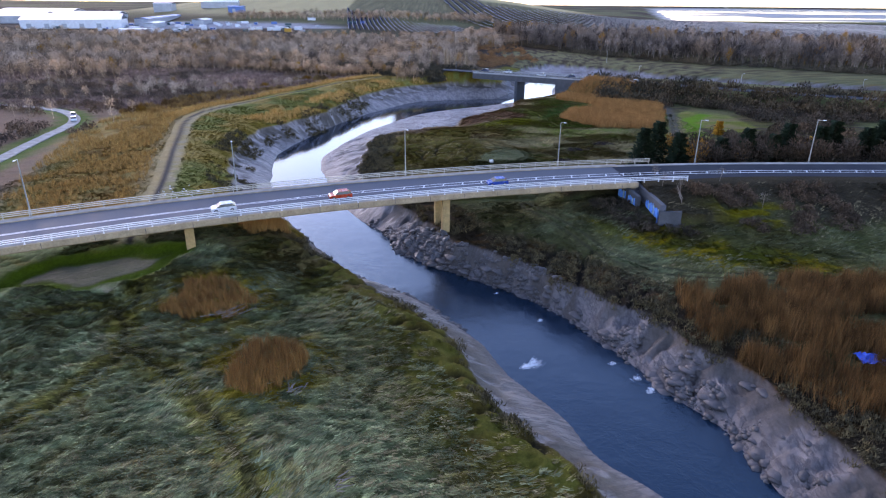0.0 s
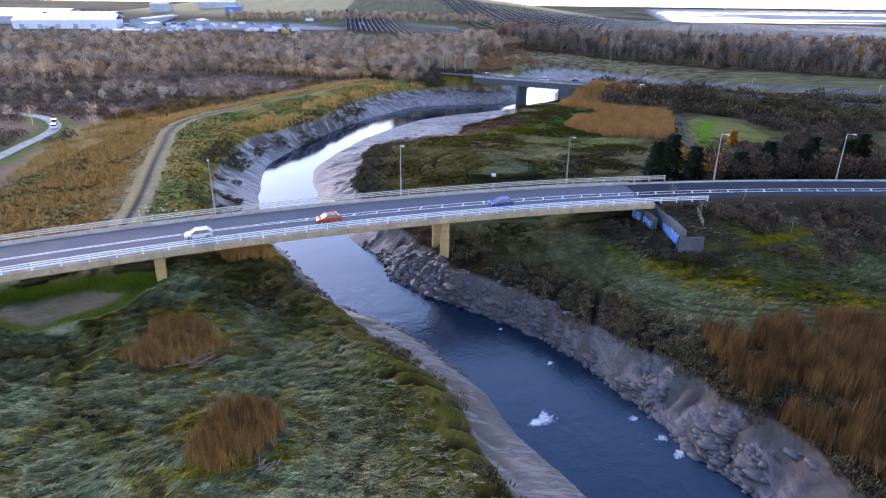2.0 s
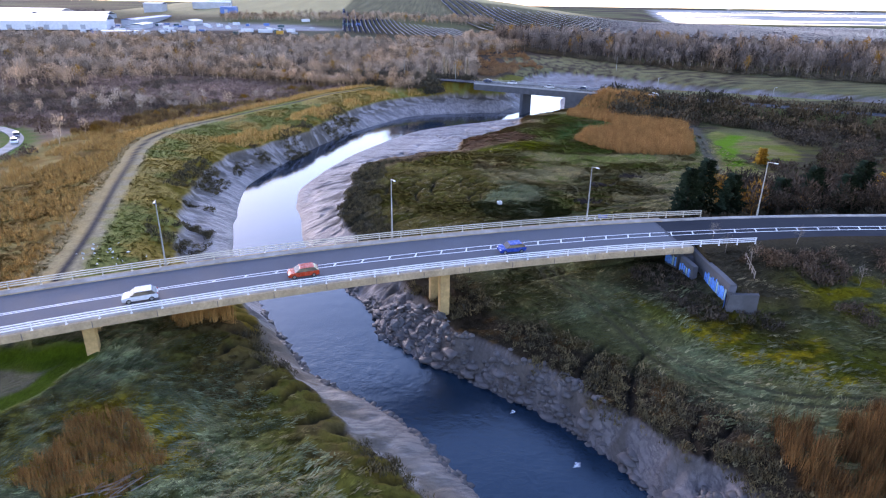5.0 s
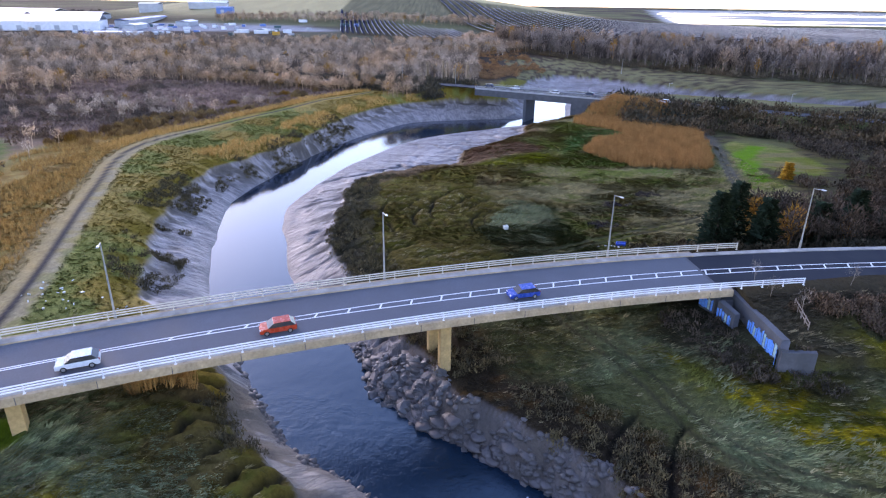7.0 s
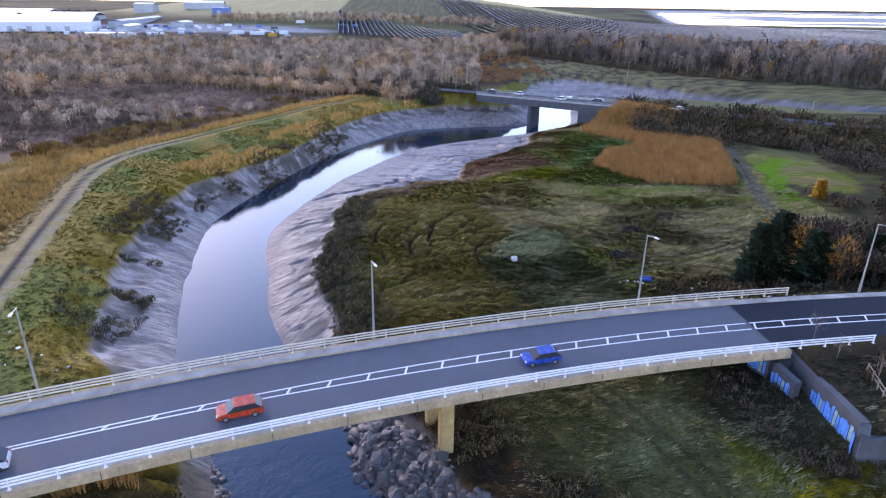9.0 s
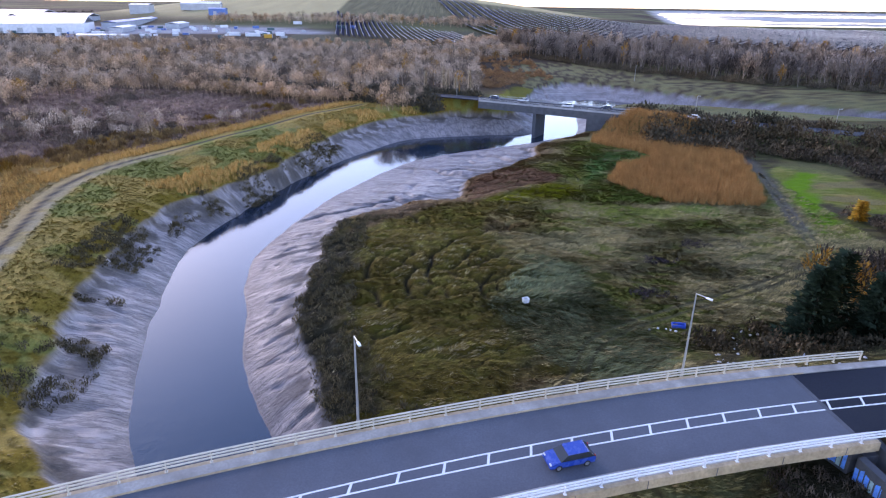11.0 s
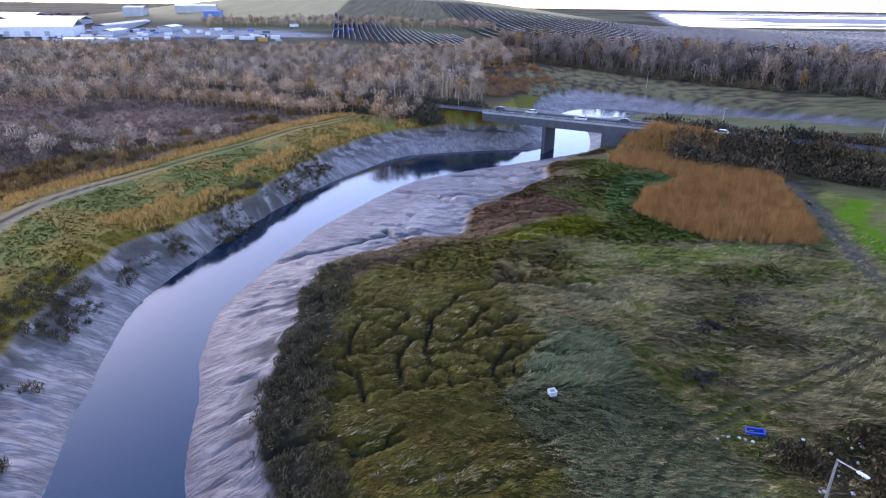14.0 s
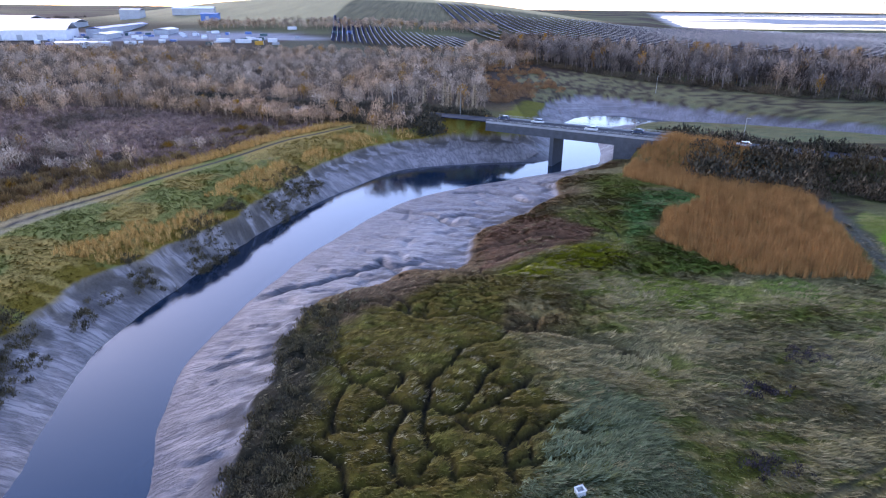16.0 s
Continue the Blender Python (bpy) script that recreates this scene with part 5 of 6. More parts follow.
# ---- lamps along the bridge ----
def lamp(x, side=6.0, height=9.7):
    p = road_at(x, side, -0.4)
    t = group_at("street_lamp", p, "tall slim grey steel street lamp", "street lamp", "lamps along the bridge")
    bm = bmesh.new()
    tube(bm, (0, 0, -0.6), (0, 0, height), 0.14, 0.07)
    tube(bm, (0, 0, 0), (0, 0, 1.3), 0.17, 0.17)
    part("column", bm, GALV, t)
    bm = bmesh.new()
    tube(bm, (0, 0, height - 0.05), (0.45, -1.2, height + 0.15), 0.05, 0.045)
    part("arm", bm, GALV, t)
    bm = bmesh.new()
    beam(bm, (0.45, -1.2, height + 0.13), (0.72, -1.9, height + 0.2), 0.26, 0.14, 0.04)
    part("lantern", bm, WHITE_STEEL, t, "pale lantern head")
    return t


for x in (-63.6, -35.2, -5.9, 25.1, 55.6, 81.6):
    lamp(x)
for x, y in ((3, 345), (-22, 352), (60, 322), (88, 306), (128, 288), (170, 270), (215, 258), (108, 455)):
    z = float(ground_z(x, y)[0]) - 0.2
    t = group_at("street_lamp", (x, y, z), "slim grey street lamp beside the far road", "street lamp", "lamps along the far road")
    bm = bmesh.new()
    tube(bm, (0, 0, 0), (0, 0, 9.0), 0.14, 0.08, 6)
    part("column", bm, GALV, t)
    bm = bmesh.new()
    beam(bm, (0, 0, 8.95), (0.9, -0.5, 9.05), 0.25, 0.12)
    part("lantern", bm, GALV, t)

# ---- the far road and its bridge ----
FAR_Z = 5.75


def far_bar(bm, line, s0, s1, z0, z1):
    t = np.gradient(line, axis=0)
    t /= np.linalg.norm(t, axis=1)[:, None]
    nrm = np.column_stack([-t[:, 1], t[:, 0]])
    lift = far_z(line[:, 0]) - FAR_Z
    strip(bm, [[Vector((*(p + q * s), z + dz)) for s, z in ((s0, z0), (s1, z0), (s1, z1), (s0, z1))] for p, q, dz in zip(line, nrm, lift)])


bm = bmesh.new()
far_bar(bm, FAR_ROAD, -4.2, 4.2, FAR_Z - 0.3, FAR_Z)
tagged(part("road", bm, NEW_ASPHALT), "grey asphalt road through scrub beyond the marsh", "road", kind="structure")
span = np.array([FAR_ROAD[np.argmin(np.abs(FAR_ROAD[:, 0] - 15))] + (FAR_ROAD[np.argmin(np.abs(FAR_ROAD[:, 0] - 68))] - FAR_ROAD[np.argmin(np.abs(FAR_ROAD[:, 0] - 15))]) * k for k in np.linspace(0, 1, 7)])
far_bridge = group_at("road_bridge", (0, 0, 0), "low grey concrete road bridge beyond the river bend", "bridge")
bm = bmesh.new()
# deck deepened: its dark lower part stands for the shade below the bridge
far_bar(bm, span, -5.4, 5.4, FAR_Z - 2.9, FAR_Z - 0.31)
part("deck", bm, GREY_CONCRETE, far_bridge)
for s in (-5.4, 5.2):
    bm = bmesh.new()
    far_bar(bm, span, s, s + 0.2, FAR_Z - 0.3, FAR_Z + 0.35)
    part("edge_beam", bm, PALE_CONCRETE, far_bridge, "pale concrete edge beam")
    for h in (0.65, 0.95):
        bm = bmesh.new()
        far_bar(bm, span, s + 0.05, s + 0.13, FAR_Z + h, FAR_Z + h + 0.07)
        part("rail", bm, GALV, far_bridge)
d = (span[-1] - span[0]) / np.linalg.norm(span[-1] - span[0])
for k, thick in ((0.4, 1.2), (0.8, 7.0)):
    c = span[0] + (span[-1] - span[0]) * k
    q = np.array((-d[1], d[0]))
    bm = bmesh.new()
    wall(bm, c - q * 5.2, c + q * 5.2, thick, -8.5, FAR_Z - 2.92, FAR_Z - 2.92)
    part("pier", bm, GREY_CONCRETE, far_bridge)


# ---- trees of their own ----
def leafy(name, rng, height, spread, mat_tint, label, place, n=900, taper=1.0, width=0.16):
    """A tree with a tapered trunk and a crown of many small sprays."""
    t = group_at(name, place, label, "tree", "")
    co, tri = [], []
    prism(co, tri, (0, 0, -0.4), (0, 0, height * 0.95), height * 0.022, 0.03, 6)
    for k in range(14):
        f, a = 0.15 + 0.75 * k / 14, rng.uniform(0, 6.28)
        r = spread * (1 - f * taper) * 0.8
        prism(co, tri, (0, 0, height * f), (r * math.cos(a), r * math.sin(a), height * f + r * 0.35), 0.06, 0.02, 3)
    me = raw_mesh("trunk", co, tri, LEAF, np.tile((0.06, 0.045, 0.035, 1), (len(co), 1)))
    ob = new("trunk", me)
    ob.parent = t
    co, tri, tint = [], [], []
    for k in range(n):
        f = rng.random() ** 1.15
        a = rng.uniform(0, 6.28)
        lobe = 0.62 + 0.24 * math.sin(a * 3 + f * 17 + height) + 0.2 * math.sin(f * 41 + 2 * a)
        r = spread * max(0.06, 1 - f * taper) * lobe * rng.random() ** 0.45
        p = np.array((r * math.cos(a), r * math.sin(a), height * (0.1 + 0.9 * f)))
        b, ln, w = a + rng.uniform(-0.9, 0.9), rng.uniform(0.5, 1.0), width * rng.uniform(0.6, 1.4)
        q = p + np.array((ln * math.cos(b), ln * math.sin(b), ln * rng.uniform(-0.2, 0.6)))
        i = len(co)
        co += [tuple(p + (w * math.sin(b), -w * math.cos(b), w)), tuple(p - (w * math.sin(b), -w * math.cos(b), w)), tuple(q)]
        tri.append((i, i + 1, i + 2))
        s = rng.uniform(0.6, 1.3)
        tint += [(mat_tint[0] * s, mat_tint[1] * s, mat_tint[2] * s, 1)] * 3
    ob = new("crown", raw_mesh("crown", co, tri, LEAF, tint))
    ob.parent = t
    return t


R = random.Random(11)
for x, y, h, w in ((46.5, 151, 11.0, 4.4), (50.5, 153.5, 12.8, 4.8), (55.0, 151.5, 9.6, 4.2), (67.0, 156, 9.0, 4.2), (73.5, 157, 11.4, 4.6), (79, 155, 9.4, 4.2), (84, 158.5, 12.4, 5.0), (90.5, 156, 11.2, 4.6), (96, 160, 12.8, 5.0), (103, 158, 11.4, 4.8), (109, 162, 12.8, 5.0), (116, 160, 11.5, 4.8), (123, 163, 12.6, 5.0)):
    leafy("conifer", R, h, w, (0.022, 0.034, 0.018), "dark green pine tree beside the road", (x, y, float(ground_z(x, y)[0])), 3000, 0.78, 0.15)
for x, y, h in ((-11, 372, 12.5), (-3, 371, 14.5), (-1, 374, 13.0), (2.5, 370, 10.0), (9, 372, 13.0)):
    leafy("poplar", R, h, 1.6, (0.42, 0.32, 0.21), "tall narrow bare poplar with buff twigs", (x, y, float(ground_z(x, y)[0])), 620, 0.82, 0.07)


# ---- cars ----
GLASS = surface("dark_glass", (0.02, 0.025, 0.03), 0.08, vary=0.1)
TYRE = surface("rubber", (0.02, 0.02, 0.02), 0.8)
LAMP_RED = surface("red_lens", (0.4, 0.02, 0.02), 0.3)
LAMP_CLEAR = surface("clear_lens", (0.7, 0.7, 0.7), 0.2)


def car(paint, label, m, long=4.1):
    """A hatchback: body, glass house, wheels with rims, lights. Its nose points to -x."""
    t = group_at("car", m, label, "car", "cars on the road")
    k = long / 4.1
    half = 0.86

    def shell(profile, w0, w1, shrink):
        bm = bmesh.new()
        strip(bm, [[Vector((px * k, s * (w if pz < 0.8 else w * shrink), pz)) for px, pz in profile] for s, w in ((-1, w0), (1, w1))])
        bmesh.ops.bevel(bm, geom=list(bm.edges), offset=0.05, segments=2, affect="EDGES")
        return bm
    low = [(-2.05, 0.3), (-2.02, 0.62), (-1.75, 0.78), (-1.05, 0.92), (1.95, 0.98), (2.05, 0.75), (2.03, 0.3)]
    part("body", shell(low, half, half, 0.97), paint, t)
    bm = bmesh.new()
    cabin = [(-1.15, 0.9), (-0.42, 1.4), (1.3, 1.45), (1.95, 0.95)]
    strip(bm, [[Vector((px * k, s * (half - 0.05 if pz < 1 else half - 0.2), pz)) for px, pz in cabin] for s in (-1, 1)])
    part("window", bm, GLASS, t, "dark glass house")
    bm = bmesh.new()
    strip(bm, [[Vector((px * k, s * (half - 0.17), pz)) for px, pz in ((-0.5, 1.39), (-0.42, 1.43), (1.3, 1.48), (1.42, 1.42))] for s in (-1, 1)])
    bmesh.ops.bevel(bm, geom=list(bm.edges), offset=0.02, segments=1, affect="EDGES")
    part("roof", bm, paint, t)
    for px in (-1.28, 1.28):
        for s in (-1, 1):
            bm = bmesh.new()
            tube(bm, (px * k, s * (half - 0.18), 0.31), (px * k, s * (half + 0.01), 0.31), 0.31, 0.31, 16)
            w = part("wheel", bm, TYRE, t)
            bm = bmesh.new()
            tube(bm, (px * k, s * (half + 0.012), 0.31), (px * k, s * (half + 0.02), 0.31), 0.19, 0.19, 12)
            part("rim", bm, GALV, w)
    for s in (-1, 1):
        bm = bmesh.new()
        box(bm, (0.12, 0.3, 0.14), Matrix.Translation((-1.98 * k, s * 0.62, 0.66)), 0.02)
        part("headlight", bm, LAMP_CLEAR, t)
        bm = bmesh.new()
        box(bm, (0.1, 0.22, 0.24), Matrix.Translation((2.0 * k, s * 0.68, 0.84)), 0.02)
        part("tail_light", bm, LAMP_RED, t)
    return t


def paint(name, c):
    return surface(name, c, 0.25, 0.0, vary=0.06, bump=0.02)


RED, BLUE, WHITE, NAVY = paint("red_paint", (0.55, 0.06, 0.02)), paint("blue_paint", (0.02, 0.07, 0.35)), paint("white_paint", (0.7, 0.72, 0.74)), paint("navy_paint", (0.03, 0.05, 0.1))
for x, col, label in ((-19.5, RED, "small red hatchback on the bridge"), (9.5, BLUE, "small blue hatchback on the bridge"), (-38.0, WHITE, "small white hatchback on the bridge")):
    slope = math.degrees(math.atan(0.325 - 0.0033 * x))
    car(col, label, Matrix.Translation(road_at(x, -2.2, 0.042)) @ pose(0, 0, 0, math.degrees(0.09), 0, slope))
for x, s, col, label in ((28, 1.8, WHITE, "white car on the far road"), (45, -1.8, WHITE, "white car on the far road"), (57, 1.8, NAVY, "dark blue car on the far road"), (17, 1.8, NAVY, "dark blue car on the far road"), (84, -1.8, WHITE, "white car on the far road")):
    i = int(np.argmin(np.abs(FAR_ROAD[:, 0] - x)))
    t = FAR_ROAD[i + 1] - FAR_ROAD[i]
    ang = math.atan2(t[1], t[0])
    car(col, label, Matrix.Translation((x - math.sin(ang) * s, float(np.interp(x, FAR_ROAD[:, 0], FAR_ROAD[:, 1])) + math.cos(ang) * s, float(far_z(np.float64(x))))) @ pose(0, 0, 0, 0, 0, math.degrees(ang)))

# lane on the west side
bm = bmesh.new()
tt = np.gradient(WEST_LANE, axis=0)
tt /= np.linalg.norm(tt, axis=1)[:, None]
strip(bm, [[Vector((*(p + np.array((-q[1], q[0])) * s), float(ground_z(p[0], p[1])[0]) + z)) for s, z in ((-1.8, -0.3), (1.8, -0.3), (1.8, 0.25), (-1.8, 0.25))] for p, q in zip(WEST_LANE, tt)])
tagged(part("road", bm, VERGE), "narrow pale lane across rough ground", "lane", kind="structure")
for i, col, label in ((13, WHITE, "white car parked on the lane"), (15, NAVY, "dark blue car parked on the lane")):
    p = WEST_LANE[i]
    car(col, label, Matrix.Translation((p[0], p[1], float(ground_z(*p)[0]) + 0.25)) @ pose(0, 0, 0, 0, 0, 120))

# ---- rocks at the water's edge ----
ROCKS = []
for k in range(5):
    bm = bmesh.new()
    bmesh.ops.create_icosphere(bm, subdivisions=1, radius=0.5)
    for v in bm.verts:
        v.co *= R.uniform(0.55, 1.3)
        v.co.z *= 0.7
    me = bpy.data.meshes.new("rock")
    bm.to_mesh(me)
    bm.free()
    me.materials.append(ROCK)
    ROCKS.append(me)
rs = np.random.RandomState(44)
rock_pile = group_at("rock_armour", (0, 0, 0), "dark boulders tipped along the river bank by the bridge", "rocks")
ring = np.array([(-9.8, 118.5), (-2.2, 112.3), (1.5, 115), (-2.5, 121.5), (-9.5, 126)])
p = rs.uniform(ring.min(0), ring.max(0), (1200, 2))
p = p[inside(p[:, 0], p[:, 1], ring)][:200]
for (x, y), z in zip(p, ground_z(p[:, 0], p[:, 1])):
    ob = new("rock", ROCKS[rs.randint(5)])
    ob.parent = rock_pile
    ob.matrix_basis = Matrix.Translation((x, y, max(z, WATER_Z) - 0.1)) @ pose(0, 0, 0, rs.uniform(-40, 40), rs.uniform(-40, 40), rs.uniform(0, 360)) @ Matrix.Diagonal((*(rs.uniform(0.4, 1.5) * rs.uniform(0.6, 1.5, 3)), 1))
# smaller muddy stones along both edges of the water
MUD_STONE = surface("muddy_stone", (0.1, 0.085, 0.08), 0.6, vary=0.4, scale=1.0, fine=5, bump=0.6, depth=0.06)
STONES = []
for me in ROCKS:
    co = np.array([tuple(v.co) for v in me.vertices])
    STONES.append((co, np.array([tuple(f.vertices) for f in me.polygons])))
x, y, m = strewn(-32, 48, 50, 135, 30000, lambda x, y, m: (m["water"] > -0.4) & (m["water"] < np.where(m["west"], 1.2, 3.2) * sstep(0.4, 0.62, fbm(x / 4, y / 4, 2, 140))) & (~m["west"] | (y > 88)), 141)
stones = scatter("stones", STONES, x, y, np.random.RandomState(9).uniform(0.35, 1.25, len(x)) ** 1.3, shades(len(x), (0.1, 0.09, 0.09), (0.16, 0.15, 0.15), 10), "muddy stones along the river edge", "stones", np.maximum(m["z"], WATER_Z) - 0.12, 142)
stones.data.materials[0] = MUD_STONE

# mud-coated boulders over the armoured east bank
SILT = surface("silt_coated_stone", (0.105, 0.088, 0.084), 0.6, vary=0.45, scale=0.8, fine=4, bump=0.6, depth=0.06)
DRAPED = []
for k in range(5):
    bm = bmesh.new()
    bmesh.ops.create_icosphere(bm, subdivisions=2, radius=0.6)
    for v in bm.verts:
        v.co *= 1 + 0.5 * noise.noise(v.co * 1.8 + Vector((7.0 * k, 0, 0)))
        v.co.z *= 0.4
    bm.verts.index_update()
    DRAPED.append((np.array([tuple(v.co) for v in bm.verts]), np.array([[v.index for v in f.verts] for f in bm.faces])))
    bm.free()
x, y, m = strewn(-12, 50, 46, 126, 10000, lambda x, y, m: ~m["west"] & (m["water"] > 0.1) & (m["bank"] < -0.4) & (fbm(x / 3, y / 3, 2, 144) > np.where(m["water"] < 1.4, 0.5, 0.66)), 145)
size = np.random.RandomState(12).uniform(0.6, 1.6, len(x)) ** 1.7
lumps = scatter("stones", DRAPED, x, y, size, shades(len(x), (0.1, 0.09, 0.09), (0.16, 0.15, 0.15), 10), "silt-covered boulders on the sloping river bank", "stones", m["z"] - 0.2 * size, 146)
lumps.data.materials[0] = SILT
lumps.data.polygons.foreach_set("use_smooth", np.ones(len(lumps.data.polygons), bool))

# ---- solar farm ----
PANEL = surface("solar_glass", (0.01, 0.016, 0.04), 0.85, vary=0.3, scale=0.4, shine=0.02)
PANEL_FRAME = surface("aluminium", (0.6, 0.62, 0.66), 0.5, 0.2, vary=0.1)
farm_dir = np.array((0.16, -1.0)) / math.hypot(0.16, 1)


def solar_row(bx, by, length, half=3.4):
    t = group_at("solar_row", (0, 0, 0), "long row of dark blue solar panels with pale edges", "solar panels", "rows of the solar farm")
    pts = [np.array((bx, by)) - farm_dir * d for d in np.arange(0, length + 1, 25.0)]
    hs = ground_z([p[0] for p in pts], [p[1] for p in pts])
    q = np.array((-farm_dir[1], farm_dir[0]))
    bm = bmesh.new()
    strip(bm, [[Vector((*(p + q * s), h + z)) for s, z in ((-half, 3.1), (half, 0.8), (half, 0.9), (-half, 3.2))] for p, h in zip(pts, hs)])
    part("panel", bm, PANEL, t)
    bm = bmesh.new()
    strip(bm, [[Vector((*(p + q * s), h + z)) for s, z in ((-half - 0.26, 3.0), (-half - 0.02, 3.0), (-half - 0.02, 3.26), (-half - 0.26, 3.26))] for p, h in zip(pts, hs)])
    part("edge", bm, PANEL_FRAME, t)


for k in range(24):
    solar_row(-122 + k * 6.8, float(np.interp(k, [0, 23], [790, 672])), 300 - 4 * k, 1.7)
for k in range(58):
    bx = 60 + k * 13.0
    solar_row(bx, 700 - 0.16 * bx + 25 * math.sin(k * 0.4) + (90 if k < 6 else 0), 640 - abs(k - 25) * 4)

# ---- industrial yard ----
ROOF_WHITE = surface("white_sheet_roof", (0.72, 0.74, 0.78), 0.5, vary=0.12, scale=0.05, fine=0.4)
BLUE_SHEET = surface("blue_sheet", (0.08, 0.18, 0.45), 0.5, vary=0.2, scale=0.1, fine=0.5)
GREY_SHEET = surface("grey_sheet", (0.4, 0.42, 0.45), 0.5, vary=0.2, scale=0.1, fine=0.5)
TEAL_SHEET = surface("dark_green_sheet", (0.03, 0.09, 0.1), 0.5, vary=0.2, scale=0.1)
YELLOW = surface("yellow_machine_paint", (0.6, 0.3, 0.02), 0.5)


def shed(x, y, w, d, h, roof, walls, label, turn=0.0):
    z = float(ground_z(x, y)[0])
    t = group_at("warehouse", Matrix.Translation((x, y, z)) @ pose(0, 0, 0, 0, 0, turn), label, "warehouse", "industrial estate")
    bm = bmesh.new()
    box(bm, (w, d, h + 2), Matrix.Translation((0, 0, h / 2 - 1)))
    part("wall", bm, walls, t)
    bm = bmesh.new()
    strip(bm, [[Vector((sx, yy, zz)) for yy, zz in ((-d / 2 - 0.5, h), (0, h + d * 0.09), (d / 2 + 0.5, h), (d / 2 + 0.5, h + 0.3), (0, h + 0.4 + d * 0.09), (-d / 2 - 0.5, h + 0.3))] for sx in (-w / 2 - 0.5, w / 2 + 0.5)])
    part("roof", bm, roof, t)
    for k in range(max(1, int(w // 18))):
        bm = bmesh.new()
        box(bm, (5, 0.2, min(5, h * 0.7)), Matrix.Translation((-w / 2 + 9 + k * 18, -d / 2 - 0.1, min(5, h * 0.7) / 2)))
        part("door", bm, GREY_SHEET, t)
    return t


for x, y, w, d, h, roof, walls, label, turn in (
        (-455, 800, 105, 70, 9, ROOF_WHITE, ROOF_WHITE, "large warehouse with a white sheet roof", 20), (-600, 905, 90, 60, 9, ROOF_WHITE, GREY_SHEET, "warehouse with white roof and grey walls", 12),
        (-560, 1010, 110, 40, 8, ROOF_WHITE, GREY_SHEET, "long warehouse with a white roof", 5), (-415, 940, 190, 16, 6, BLUE_SHEET, GREY_SHEET, "long narrow shed with blue roof", 100),
        (-492, 1138, 30, 24, 12, GREY_SHEET, GREY_SHEET, "tall pale grey industrial building", 4), (-346, 1068, 24, 14, 8, BLUE_SHEET, BLUE_SHEET, "small blue metal shed", 4),
        (-335, 700, 34, 9, 4, ROOF_WHITE, ROOF_WHITE, "low white shed in the yard", 12), (-400, 1150, 60, 30, 8, ROOF_WHITE, GREY_SHEET, "factory with white roof", 12), (-370, 820, 50, 14, 5, ROOF_WHITE, GREY_SHEET, "low shed with white roof", 100),
        (-340, 900, 40, 16, 5, ROOF_WHITE, GREY_SHEET, "low workshop with white roof", 95), (-700, 1130, 120, 50, 9, ROOF_WHITE, GREY_SHEET, "distant warehouse with white roof", 3)):
    shed(x, y, w, d, h, roof, walls, label, turn)


def crate(x, y, w, d, h, mat, label, turn=0.0):
    z = float(ground_z(x, y)[0])
    t = group_at("container", Matrix.Translation((x, y, z)) @ pose(0, 0, 0, 0, 0, turn), label, "container", "containers in the yard")
    bm = bmesh.new()
    box(bm, (w, d, h), Matrix.Translation((0, 0, h / 2)), 0.08)
    for k in range(int(w // 1.2)):
        box(bm, (0.3, d + 0.12, h * 0.86), Matrix.Translation((-w / 2 + 0.7 + k * 1.2, 0, h / 2)))
    part("body", bm, mat, t)
    bm = bmesh.new()
    box(bm, (0.1, d * 0.9, h * 0.9), Matrix.Translation((w / 2 + 0.06, 0, h / 2)))
    part("door", bm, GREY_SHEET, t)


rs = np.random.RandomState(7)
for x, y, w, mat, label in ((-257, 665, 17, TEAL_SHEET, "dark green site cabin by the trees"), (-230, 637, 6, ROOF_WHITE, "small white tank body on bare ground"), (-229, 774, 13, ROOF_WHITE, "white lorry trailer in the yard"), (-207, 768, 15, ROOF_WHITE, "white lorry trailer in the yard"),
                            (-185, 746, 8, YELLOW, "yellow digger parked in the yard"), (-182, 783, 9, ROOF_WHITE, "white box trailer in the yard"), (-203, 958, 11, ROOF_WHITE, "white box van beside the solar farm"), (-138, 913, 13, TEAL_SHEET, "dark container by the solar farm"), (-124, 917, 6, BLUE_SHEET, "small blue container by the solar farm"),
                            (-322, 720, 14, ROOF_WHITE, "white container in the yard"), (-352, 715, 7, BLUE_SHEET, "blue skip in the yard"), (-344, 752, 14, GREY_SHEET, "grey container in the yard"), (-366, 760, 12, ROOF_WHITE, "white container in the yard")):
    crate(x, y, w, 4, 3.6, mat, label, rs.uniform(-10, 10))


for k in range(70):
    a = rs.uniform(0, 1)
    x, y = -430 + 260 * a + rs.normal() * 35, 720 + 200 * rs.uniform(0, 1) + 0.0 * a
    crate(x, y, rs.uniform(4, 9), 2.4, rs.uniform(1.6, 3.2), (ROOF_WHITE, ROOF_WHITE, BLUE_SHEET, GREY_SHEET, TEAL_SHEET)[k % 5], ("small white van parked in the yard", "small white van parked in the yard", "small blue container in the yard", "grey container in the yard", "dark green container in the yard")[k % 5], rs.uniform(-30, 30))


